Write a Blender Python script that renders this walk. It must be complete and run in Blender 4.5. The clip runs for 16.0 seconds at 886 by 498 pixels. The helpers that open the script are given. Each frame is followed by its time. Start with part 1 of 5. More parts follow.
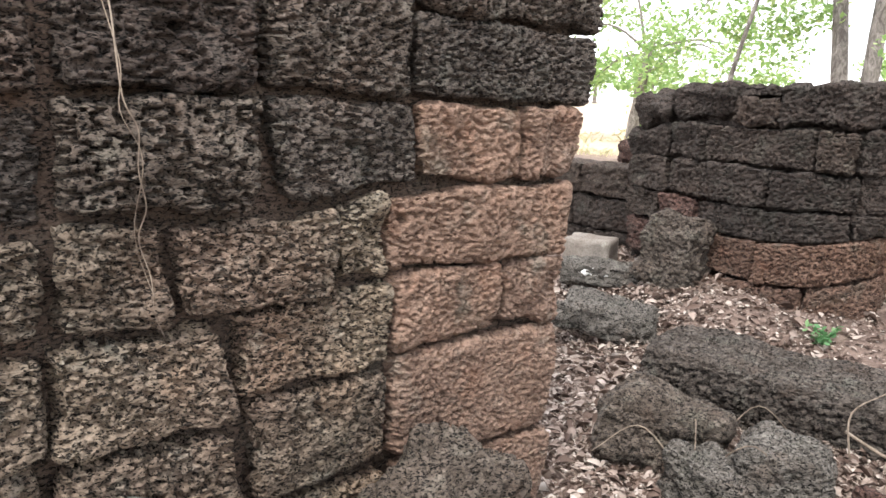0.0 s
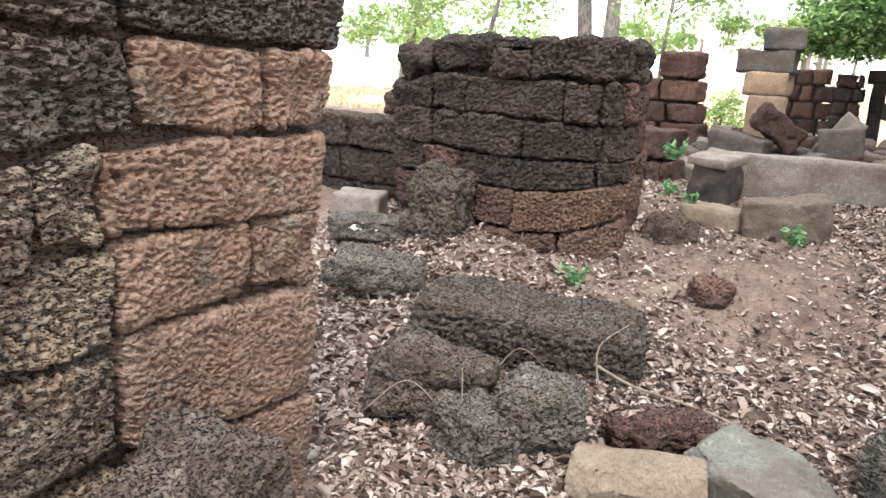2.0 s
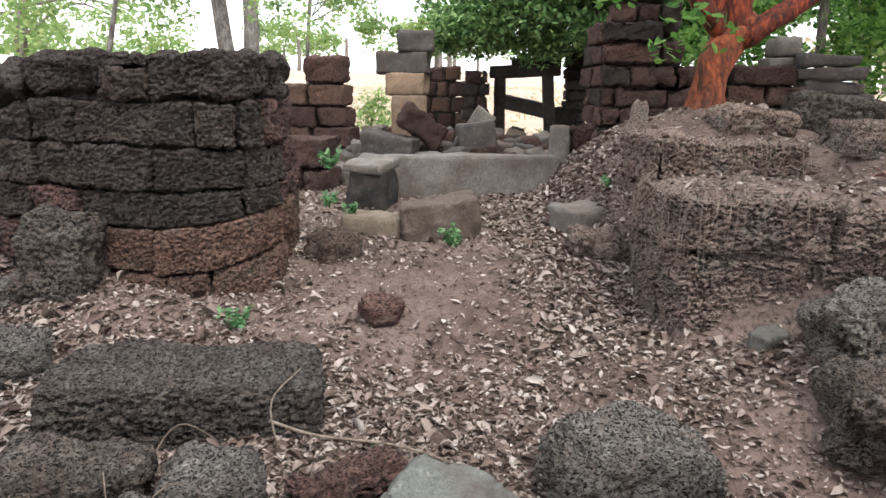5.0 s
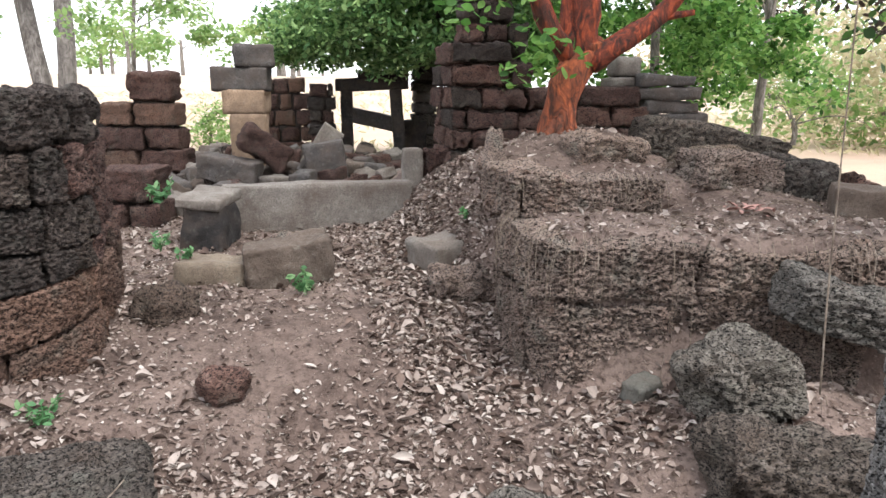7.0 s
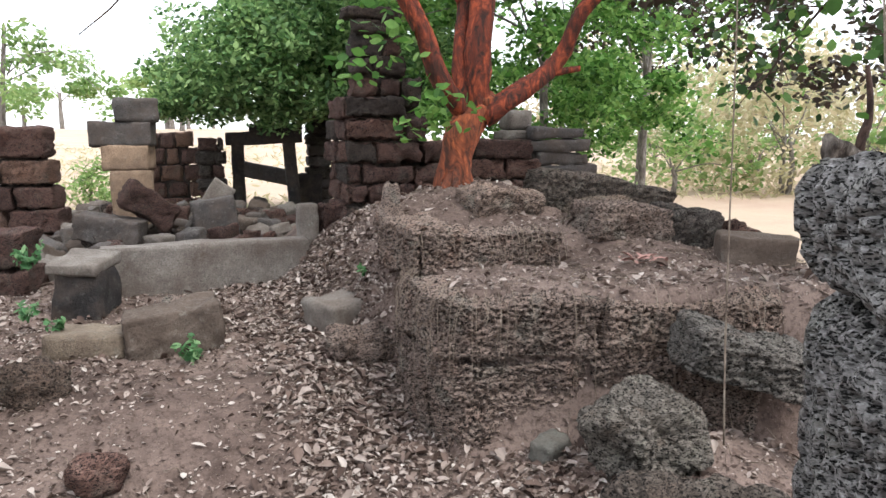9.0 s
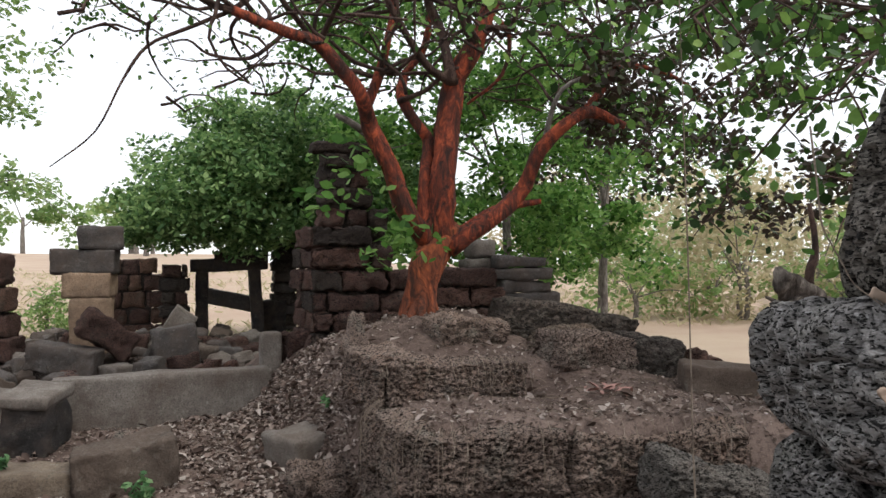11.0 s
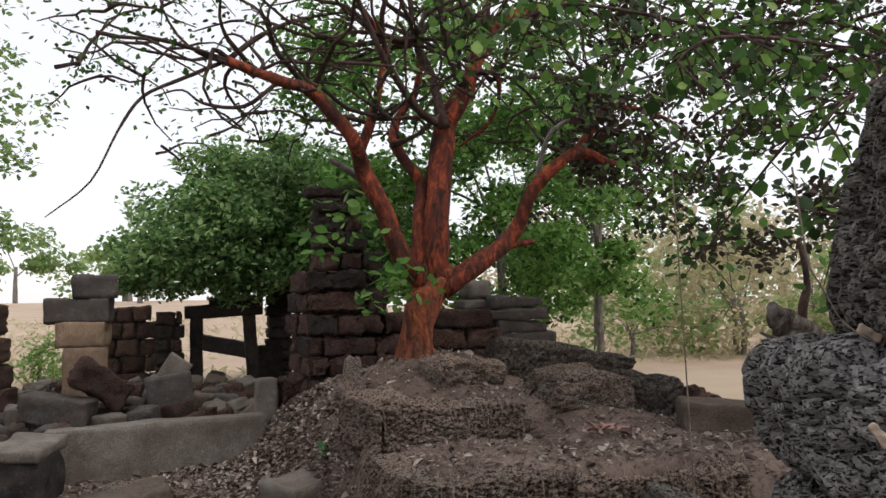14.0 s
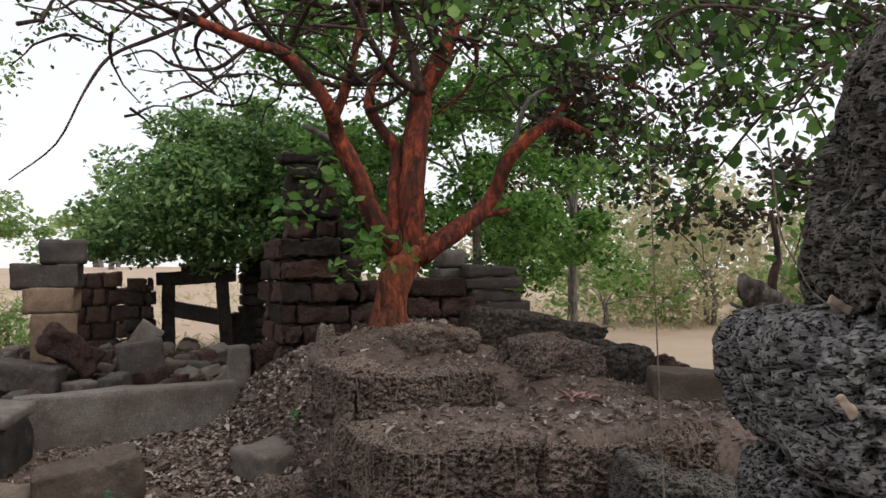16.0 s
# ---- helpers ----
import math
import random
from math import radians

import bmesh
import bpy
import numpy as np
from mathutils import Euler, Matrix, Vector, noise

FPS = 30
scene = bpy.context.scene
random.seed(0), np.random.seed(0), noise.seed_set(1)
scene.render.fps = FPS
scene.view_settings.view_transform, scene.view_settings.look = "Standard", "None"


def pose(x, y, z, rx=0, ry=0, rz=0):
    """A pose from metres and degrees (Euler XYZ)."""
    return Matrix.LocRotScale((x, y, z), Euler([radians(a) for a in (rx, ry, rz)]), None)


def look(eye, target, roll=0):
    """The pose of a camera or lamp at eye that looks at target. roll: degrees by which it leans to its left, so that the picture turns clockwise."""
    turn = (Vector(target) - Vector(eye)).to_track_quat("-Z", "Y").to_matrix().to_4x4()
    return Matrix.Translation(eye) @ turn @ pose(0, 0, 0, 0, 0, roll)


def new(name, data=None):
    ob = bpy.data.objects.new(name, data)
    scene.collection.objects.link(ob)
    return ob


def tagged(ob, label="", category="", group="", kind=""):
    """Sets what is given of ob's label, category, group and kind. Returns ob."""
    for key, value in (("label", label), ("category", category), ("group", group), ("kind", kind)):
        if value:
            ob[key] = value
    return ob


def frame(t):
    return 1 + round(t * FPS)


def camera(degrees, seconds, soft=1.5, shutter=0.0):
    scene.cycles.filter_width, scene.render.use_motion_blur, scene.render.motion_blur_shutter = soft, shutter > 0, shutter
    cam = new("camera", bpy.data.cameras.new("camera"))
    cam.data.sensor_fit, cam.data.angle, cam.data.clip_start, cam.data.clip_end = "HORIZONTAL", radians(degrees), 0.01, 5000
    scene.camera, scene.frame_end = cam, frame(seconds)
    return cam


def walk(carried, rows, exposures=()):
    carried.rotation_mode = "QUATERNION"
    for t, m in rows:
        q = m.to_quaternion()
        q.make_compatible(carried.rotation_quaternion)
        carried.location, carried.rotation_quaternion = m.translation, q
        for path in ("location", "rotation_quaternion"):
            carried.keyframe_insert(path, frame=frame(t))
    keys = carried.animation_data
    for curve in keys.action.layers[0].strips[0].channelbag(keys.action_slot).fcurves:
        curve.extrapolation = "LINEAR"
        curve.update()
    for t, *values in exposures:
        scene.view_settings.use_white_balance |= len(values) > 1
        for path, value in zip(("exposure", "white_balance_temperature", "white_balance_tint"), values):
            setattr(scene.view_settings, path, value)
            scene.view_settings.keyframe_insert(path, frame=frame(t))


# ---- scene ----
cam = camera(63.1, 16.0)
PATH = [
    (0, (0.219, -0.243, 1.438), (-1.224, 1.085, 1.046), 2.4),
    (0.5, (0.228, -0.241, 1.422), (-1.187, 1.107, 0.995), 3.5),
    (1, (0.24, -0.212, 1.405), (-1.108, 1.177, 0.9), 4.3),
    (1.5, (0.224, -0.163, 1.405), (-0.977, 1.334, 0.846), 3.3),
    (2, (0.182, -0.056, 1.412), (-0.777, 1.632, 0.93), 3.5),
    (2.5, (0.131, 0.017, 1.434), (-0.664, 1.797, 0.99), 1.7),
    (3, (0.113, 0.052, 1.439), (-0.404, 1.935, 1.007), 1.8),
    (3.5, (0.118, 0.085, 1.446), (-0.243, 2.002, 1.005), 1.5),
    (4, (0.126, 0.169, 1.441), (-0.068, 2.108, 0.99), 0.3),
    (4.5, (0.143, 0.287, 1.469), (-0.035, 2.229, 1.026), 0.5),
    (5, (0.174, 0.356, 1.497), (0.036, 2.3, 1.048), 0.6),
    (5.2, (0.178, 0.39, 1.499), (0.101, 2.335, 1.043), 0.9),
    (7.3, (0.166, 0.83, 1.698), (0.439, 2.763, 1.264), 0.3),
    (7.5, (0.179, 0.858, 1.706), (0.447, 2.793, 1.276), 0.1),
    (8, (0.201, 0.905, 1.687), (0.554, 2.822, 1.24), -1.1),
    (8.5, (0.198, 0.915, 1.687), (0.66, 2.822, 1.297), 0.0),
    (9, (0.198, 0.909, 1.697), (0.738, 2.811, 1.392), -0.0),
    (9.5, (0.196, 0.905, 1.704), (0.772, 2.81, 1.515), 0.1),
    (10, (0.194, 0.897, 1.712), (0.791, 2.804, 1.61), 0.1),
    (10.2, (0.196, 0.897, 1.714), (0.808, 2.8, 1.647), 0.2),
    (12.3, (0.171, 0.85, 1.757), (0.834, 2.734, 1.851), -0.6),
    (12.5, (0.17, 0.846, 1.756), (0.837, 2.729, 1.844), -0.8),
    (13, (0.173, 0.846, 1.753), (0.827, 2.733, 1.858), -1.0),
    (13.5, (0.182, 0.853, 1.749), (0.824, 2.743, 1.876), -1.3),
    (14, (0.183, 0.867, 1.738), (0.834, 2.752, 1.889), -1.1),
    (14.5, (0.16, 0.885, 1.707), (0.814, 2.769, 1.853), -0.1),
    (15, (0.186, 0.893, 1.726), (0.847, 2.778, 1.819), -0.9),
    (15.5, (0.193, 0.891, 1.735), (0.882, 2.766, 1.82), -0.9),
    (16, (0.199, 0.888, 1.737), (0.913, 2.755, 1.801), -0.6),
]
walk(cam, [(t, look(eye, target, roll)) for t, eye, target, roll in PATH],
     exposures=[(0.0, 1.6, 6420, 10), (0.5, 1.88, 6420, 10), (1.0, 1.95, 6420, 10), (2.0, 1.66, 6420, 10), (3.5, 1.08, 6250, 10), (5.2, 1.1, 6250, 10), (7.3, 1.3, 6200, 10), (8.5, 1.13, 6150, 10), (9.2, 1.03, 6200, 10), (10.2, 0.55, 6300, 10), (12.3, -0.03, 6500, 11), (16.0, -0.1, 6500, 11)])

# ---- world and light: a bright hazy sky ----
SUN_EL, SUN_AZ = 58.0, 150.0
world = bpy.data.worlds.new("hazy_sky")
scene.world = world
world.use_nodes = True
wn, wl = world.node_tree.nodes, world.node_tree.links
wn.clear()
sky = wn.new("ShaderNodeTexSky")
sky.sky_type = "NISHITA"
sky.sun_disc = False
sky.sun_elevation, sky.sun_rotation = radians(SUN_EL), radians(SUN_AZ)
sky.air_density, sky.dust_density, sky.ozone_density = 1.0, 2.0, 0.6
wbg, wout = wn.new("ShaderNodeBackground"), wn.new("ShaderNodeOutputWorld")
wbg.inputs["Strength"].default_value = 0.15
haze = wn.new("ShaderNodeMix")
haze.data_type = "RGBA"
haze.inputs[0].default_value = 0.72
haze.inputs[7].default_value = (8.9, 8.8, 8.8, 1)
wl.new(sky.outputs[0], haze.inputs[6])
wl.new(haze.outputs[2], wbg.inputs[0])
wl.new(wbg.outputs[0], wout.inputs[0])
sun = new("sun", bpy.data.lights.new("sun", "SUN"))
sun.data.energy, sun.data.angle, sun.data.color = 1.3, radians(16), (1.0, 0.95, 0.87)
_a, _e = radians(SUN_AZ), radians(SUN_EL)
sun_dir = Vector((math.sin(_a) * math.cos(_e), math.cos(_a) * math.cos(_e), math.sin(_e)))
sun.matrix_world = look(sun_dir * 50, (0, 0, 0))


# ---- materials ----
class Mat:
    """A small node-graph writer on top of one Principled shader."""

    def __init__(self, name, rough=0.9):
        self.m = bpy.data.materials.new(name)
        self.m.use_nodes = True
        self.n, self.l = self.m.node_tree.nodes, self.m.node_tree.links
        self.b = self.n["Principled BSDF"]
        self.b.inputs["Roughness"].default_value = rough
        self.b.inputs["Specular IOR Level"].default_value = 0.25
        self.pos = self.n.new("ShaderNodeNewGeometry").outputs["Position"]

    def link(self, a, b):
        self.l.new(a, b)

    def scaled(self, sx, sy, sz):
        v = self.n.new("ShaderNodeVectorMath")
        v.operation = "MULTIPLY"
        v.inputs[1].default_value = (sx, sy, sz)
        self.link(self.pos, v.inputs[0])
        return v.outputs[0]

    def noise(self, vec, scale, detail=4.0, rough=0.55, warp=0.0):
        t = self.n.new("ShaderNodeTexNoise")
        t.inputs["Scale"].default_value, t.inputs["Detail"].default_value = scale, detail
        t.inputs["Roughness"].default_value, t.inputs["Distortion"].default_value = rough, warp
        self.link(vec, t.inputs["Vector"])
        return t.outputs["Fac"]

    def cells(self, vec, scale, feature="F1"):
        t = self.n.new("ShaderNodeTexVoronoi")
        t.feature = feature
        t.inputs["Scale"].default_value = scale
        self.link(vec, t.inputs["Vector"])
        return t.outputs["Distance"]

    def ramp(self, fac, *stops):
        r = self.n.new("ShaderNodeValToRGB")
        e = r.color_ramp.elements
        while len(e) < len(stops):
            e.new(0.5)
        for k, (p, c) in zip(e, stops):
            k.position = p
            k.color = (c, c, c, 1) if isinstance(c, float) else (*c, 1)
        self.link(fac, r.inputs[0])
        return r.outputs[0]

    def mix(self, fac, a, b, mode="MIX"):
        x = self.n.new("ShaderNodeMix")
        x.data_type, x.blend_type = "RGBA", mode
        for s, v in ((x.inputs[0], fac), (x.inputs[6], a), (x.inputs[7], b)):
            if isinstance(v, (int, float)):
                s.default_value = v
            elif isinstance(v, tuple):
                s.default_value = (*v, 1)
            else:
                self.link(v, s)
        return x.outputs[2]

    def math(self, op, a, b=0.0):
        x = self.n.new("ShaderNodeMath")
        x.operation = op
        for s, v in zip(x.inputs, (a, b)):
            if isinstance(v, (int, float)):
                s.default_value = v
            else:
                self.link(v, s)
        return x.outputs[0]

    def object_random(self):
        return self.n.new("ShaderNodeObjectInfo").outputs["Random"]

    def island_random(self):
        g = self.n.new("ShaderNodeNewGeometry")
        return g.outputs["Random Per Island"]

    def bump(self, height, strength, distance, below=None):
        b = self.n.new("ShaderNodeBump")
        b.inputs["Strength"].default_value, b.inputs["Distance"].default_value = strength, distance
        self.link(height, b.inputs["Height"])
        if below is not None:
            self.link(below, b.inputs["Normal"])
        return b.outputs[0]

    def finish(self, colour, normal=None):
        self.link(colour, self.b.inputs["Base Color"])
        if normal is not None:
            self.link(normal, self.b.inputs["Normal"])
        return self.m


def laterite(name, dark, mid, pale, pits=1.0, lichen=0.35, warm=None, lift=1.65):
    """Vermicular laterite: pitted in level layers, with dark crust, red body and grey lichen; pit shade is in the
    colour.
    """
    k = Mat(name, 0.95)
    mid, pale = (tuple(min(0.6, v * lift) for v in c) for c in (mid, pale))
    flat = k.scaled(1, 1, 2.3)
    body = k.noise(flat, 24, 6, 0.7, 0.6)
    stain = k.noise(k.pos, 2.6, 4, 0.6)
    moss = k.noise(k.pos, 11.0, 6, 0.7)
    half = tuple((d + 2 * m) / 3 for d, m in zip(dark, mid))
    col = k.ramp(body, (0.28, half), (0.50, mid), (0.80, pale))
    crust = k.ramp(stain, (0.40, 0.0), (0.62, 1.0))
    col = k.mix(k.math("MULTIPLY", crust, 0.5), col, tuple(0.5 * (d + m) for d, m in zip(dark, mid)))
    if warm is not None:
        col = k.mix(k.ramp(k.noise(k.pos, 1.7, 3, 0.5), (0.42, 0.0), (0.62, 0.85)), col, warm)
    col = k.mix(k.math("MULTIPLY", k.ramp(moss, (0.54, 0.0), (0.70, 1.0)), lichen), col, (0.27, 0.27, 0.24))
    patch = k.noise(k.pos, 5.5, 3, 0.55)
    col = k.mix(k.ramp(patch, (0.56, 0.0), (0.70, 0.45)), col, tuple(v * (0.9 * mid[1] + 0.02) for v in (1.0, 1.02, 0.86)))
    col = k.mix(k.ramp(patch, (0.30, 0.4), (0.42, 0.0)), col, (mid[0] * 1.15, mid[1] * 0.95, mid[2] * 0.85))
    tint = k.ramp(k.object_random(), (0.0, (0.78, 0.75, 0.74)), (0.5, (1.0, 0.98, 0.97)), (1.0, (1.22, 1.14, 1.06)))
    col = k.mix(1.0, col, tint, "MULTIPLY")
    # wriggling holes: cells on a warped lattice, and short level grooves
    warp = k.n.new("ShaderNodeTexNoise")
    warp.inputs["Scale"].default_value, warp.inputs["Detail"].default_value = 48.0, 2.0
    k.link(k.pos, warp.inputs["Vector"])
    shift = k.n.new("ShaderNodeVectorMath")
    shift.operation = "MULTIPLY_ADD"
    shift.inputs[1].default_value = (0.034, 0.034, 0.026)
    k.link(warp.outputs["Color"], shift.inputs[0])
    k.link(flat, shift.inputs[2])
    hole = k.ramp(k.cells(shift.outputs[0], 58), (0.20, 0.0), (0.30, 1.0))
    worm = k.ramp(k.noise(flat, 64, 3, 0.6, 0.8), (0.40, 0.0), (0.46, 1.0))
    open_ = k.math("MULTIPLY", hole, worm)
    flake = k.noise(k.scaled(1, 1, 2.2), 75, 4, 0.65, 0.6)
    # relief shading put into the colour: hollows of the flakes darker, ridges paler
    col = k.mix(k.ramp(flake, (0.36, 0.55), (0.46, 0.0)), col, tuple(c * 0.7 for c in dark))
    col = k.mix(k.ramp(flake, (0.56, 0.0), (0.70, 0.45)), col, tuple(min(0.6, c * 1.3) for c in pale))
    nrm = k.bump(open_, 1.0 * pits, 0.012)
    nrm = k.bump(flake, 0.8, 0.010, nrm)
    nrm = k.bump(k.noise(k.pos, 150, 4), 0.45, 0.005, nrm)
    # shade inside the holes is painted as a near-black tone
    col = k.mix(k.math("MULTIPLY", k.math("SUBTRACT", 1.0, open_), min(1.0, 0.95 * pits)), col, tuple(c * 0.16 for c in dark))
    return k.finish(col, nrm)


def sandstone(name, base, shade, lichen=0.4):
    """Grey or buff cut sandstone with lichen blotches and soft grain."""
    k = Mat(name, 0.9)
    g = k.noise(k.pos, 7, 6, 0.65)
    col = k.mix(k.ramp(g, (0.35, 0.0), (0.7, 1.0)), base, shade)
    spots = k.ramp(k.noise(k.pos, 22, 5, 0.7), (0.55, 0.0), (0.68, 1.0))
    col = k.mix(k.math("MULTIPLY", spots, lichen), col, (0.36, 0.36, 0.31))
    grain = k.noise(k.pos, 75, 5, 0.75)
    col = k.mix(k.ramp(grain, (0.34, 0.7), (0.5, 0.0)), col, tuple(v * 0.45 for v in shade))
    col = k.mix(k.ramp(grain, (0.56, 0.0), (0.72, 0.5)), col, tuple(v * 1.4 for v in base))
    dirt = k.ramp(k.noise(k.pos, 3.1, 6, 0.7), (0.42, 0.0), (0.7, 0.75))
    col = k.mix(dirt, col, (0.09, 0.065, 0.05))
    nrm = k.bump(k.noise(k.pos, 60, 6, 0.7), 0.8, 0.012)
    nrm = k.bump(k.noise(k.pos, 9, 4), 0.4, 0.02, nrm)
    return k.finish(col, nrm)


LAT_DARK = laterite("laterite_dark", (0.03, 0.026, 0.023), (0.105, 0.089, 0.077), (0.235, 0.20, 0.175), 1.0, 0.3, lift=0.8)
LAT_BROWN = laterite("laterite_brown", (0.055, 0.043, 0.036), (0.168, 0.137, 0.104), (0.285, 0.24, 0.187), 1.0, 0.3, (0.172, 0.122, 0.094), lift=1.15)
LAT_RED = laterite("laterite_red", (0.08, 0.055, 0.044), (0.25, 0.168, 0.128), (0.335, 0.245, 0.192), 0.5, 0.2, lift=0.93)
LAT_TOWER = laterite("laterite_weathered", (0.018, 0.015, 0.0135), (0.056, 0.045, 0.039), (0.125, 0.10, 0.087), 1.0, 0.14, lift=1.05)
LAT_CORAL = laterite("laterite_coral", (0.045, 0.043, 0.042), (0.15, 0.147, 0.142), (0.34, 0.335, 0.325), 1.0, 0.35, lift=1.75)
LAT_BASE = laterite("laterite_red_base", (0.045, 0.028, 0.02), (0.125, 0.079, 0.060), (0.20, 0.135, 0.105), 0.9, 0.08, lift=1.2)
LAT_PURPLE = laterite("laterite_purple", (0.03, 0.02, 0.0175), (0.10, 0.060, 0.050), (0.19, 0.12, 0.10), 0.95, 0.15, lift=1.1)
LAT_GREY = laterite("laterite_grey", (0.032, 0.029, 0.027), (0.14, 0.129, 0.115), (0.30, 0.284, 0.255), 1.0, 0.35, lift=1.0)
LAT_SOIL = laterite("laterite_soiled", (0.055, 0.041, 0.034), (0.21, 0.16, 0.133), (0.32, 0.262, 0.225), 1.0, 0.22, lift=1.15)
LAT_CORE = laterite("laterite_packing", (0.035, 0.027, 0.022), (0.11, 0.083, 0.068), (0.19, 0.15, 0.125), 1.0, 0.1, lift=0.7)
SAND_BROWN = sandstone("sandstone_brown", (0.135, 0.106, 0.085), (0.07, 0.054, 0.044), 0.25)
SAND_GREY = sandstone("sandstone_grey", (0.23, 0.205, 0.18), (0.14, 0.122, 0.107))
SAND_TAN = sandstone("sandstone_tan", (0.23, 0.185, 0.138), (0.15, 0.12, 0.09), 0.3)
SAND_GREEN = sandstone("sandstone_greenish", (0.165, 0.168, 0.15), (0.105, 0.107, 0.094))
SAND_BUFF = sandstone("sandstone_buff", (0.35, 0.245, 0.165), (0.22, 0.15, 0.10), 0.2)
SAND_DARK = sandstone("sandstone_dark", (0.10, 0.09, 0.085), (0.055, 0.05, 0.047), 0.25)
SAND_BLACK = sandstone("sandstone_near_black", (0.035, 0.032, 0.031), (0.02, 0.018, 0.018), 0.12)


def earth(name):
    k = Mat(name, 1.0)
    big = k.noise(k.pos, 0.9, 5, 0.6)
    mid = k.noise(k.pos, 5.5, 6, 0.65)
    col = k.mix(k.ramp(mid, (0.35, 0.0), (0.68, 1.0)), (0.064, 0.044, 0.036), (0.178, 0.130, 0.108))
    col = k.mix(k.ramp(big, (0.45, 0.0), (0.65, 0.6)), col, (0.25, 0.19, 0.162))
    fleck = k.noise(k.pos, 34, 5, 0.75)
    col = k.mix(k.ramp(fleck, (0.36, 0.75), (0.5, 0.0)), col, (0.045, 0.030, 0.024))
    grit = k.ramp(k.cells(k.pos, 55), (0.0, 1.0), (0.28, 0.0))
    col = k.mix(k.math("MULTIPLY", grit, 0.5), col, (0.28, 0.22, 0.185))
    # dry straw-coloured grass takes over away from the ruin
    sep = k.n.new("ShaderNodeSeparateXYZ")
    k.link(k.pos, sep.inputs[0])
    far = k.ramp(k.math("DIVIDE", k.math("ADD", k.math("MAXIMUM", sep.outputs[1], k.math("MULTIPLY", sep.outputs[0], 2.5)), k.math("MULTIPLY", mid, 2.0)), 40.0), (0.33, 0.0), (0.40, 1.0))
    straw = k.mix(k.ramp(k.noise(k.pos, 0.35, 5, 0.6), (0.35, 0.0), (0.65, 1.0)), (0.50, 0.40, 0.30), (0.42, 0.31, 0.235))
    col = k.mix(far, col, straw)
    nrm = k.bump(mid, 0.6, 0.05)
    nrm = k.bump(k.noise(k.pos, 45, 6, 0.7), 0.7, 0.012, nrm)
    nrm = k.bump(grit, 0.5, 0.01, nrm)
    return k.finish(col, nrm)


EARTH = earth("trodden_red_earth")


def leaf_mat(name, *stops, translucent=0.45, rough=0.5):
    k = Mat(name, rough)
    col = k.ramp(k.island_random(), *stops)
    col = k.mix(k.ramp(k.noise(k.pos, 30, 2), (0.4, 0.0), (0.7, 0.25)), col, tuple(v * 0.6 for v in stops[0][1]))
    k.link(col, k.b.inputs["Base Color"])
    t = k.n.new("ShaderNodeBsdfTranslucent")
    k.link(col, t.inputs[0])
    mx = k.n.new("ShaderNodeMixShader")
    mx.inputs[0].default_value = translucent
    k.link(k.b.outputs[0], mx.inputs[1])
    k.link(t.outputs[0], mx.inputs[2])
    k.link(mx.outputs[0], k.n["Material Output"].inputs[0])
    return k.m


LITTER = leaf_mat("dry_leaf_litter", (0.0, (0.05, 0.032, 0.025)), (0.32, (0.15, 0.105, 0.085)), (0.64, (0.30, 0.24, 0.205)), (0.92, (0.41, 0.35, 0.31)), (1.0, (0.52, 0.47, 0.42)), translucent=0.1, rough=0.75)
LEAF_FRESH = leaf_mat("leaf_fresh_green", (0.0, (0.03, 0.08, 0.02)), (0.4, (0.11, 0.26, 0.05)), (1.0, (0.27, 0.44, 0.12)), translucent=0.5)
LEAF_BROAD = leaf_mat("leaf_broad_green", (0.0, (0.015, 0.035, 0.01)), (0.5, (0.06, 0.14, 0.03)), (0.85, (0.14, 0.27, 0.06)), (1.0, (0.26, 0.40, 0.10)), translucent=0.42)
LEAF_DARK = leaf_mat("leaf_dark_green", (0.0, (0.05, 0.11, 0.04)), (0.45, (0.17, 0.31, 0.11)), (1.0, (0.38, 0.53, 0.21)), translucent=0.45)
LEAF_LIGHT = leaf_mat("leaf_light_green", (0.0, (0.16, 0.27, 0.09)), (0.6, (0.26, 0.40, 0.13)), (1.0, (0.42, 0.50, 0.22)))
LEAF_STRAW = leaf_mat("leaf_dry_yellow", (0.0, (0.38, 0.37, 0.21)), (0.5, (0.52, 0.47, 0.29)), (1.0, (0.64, 0.55, 0.38)))
LEAF_MAROON = leaf_mat("leaf_maroon", (0.0, (0.035, 0.03, 0.02)), (0.6, (0.07, 0.045, 0.035)), (1.0, (0.05, 0.08, 0.03)), translucent=0.2)
LEAF_WEED = leaf_mat("leaf_weed_green", (0.0, (0.08, 0.19, 0.08)), (0.6, (0.13, 0.29, 0.12)), (1.0, (0.24, 0.38, 0.18)))


def bark(name, dark, mid, pale, spread=0.5):
    k = Mat(name, 0.85)
    n1 = k.noise(k.scaled(1, 1, 0.4), 11, 6, 0.7, 1.2)
    col = k.ramp(n1, (0.38, dark), (0.52, mid), (0.66, pale))
    patch = k.ramp(k.noise(k.pos, 3.3, 4, 0.6), (0.5, 0.0), (0.68, spread))
    col = k.mix(patch, col, dark)
    return k.finish(col, k.bump(n1, 1.0, 0.035, k.bump(k.noise(k.pos, 70, 4), 0.4, 0.005)))


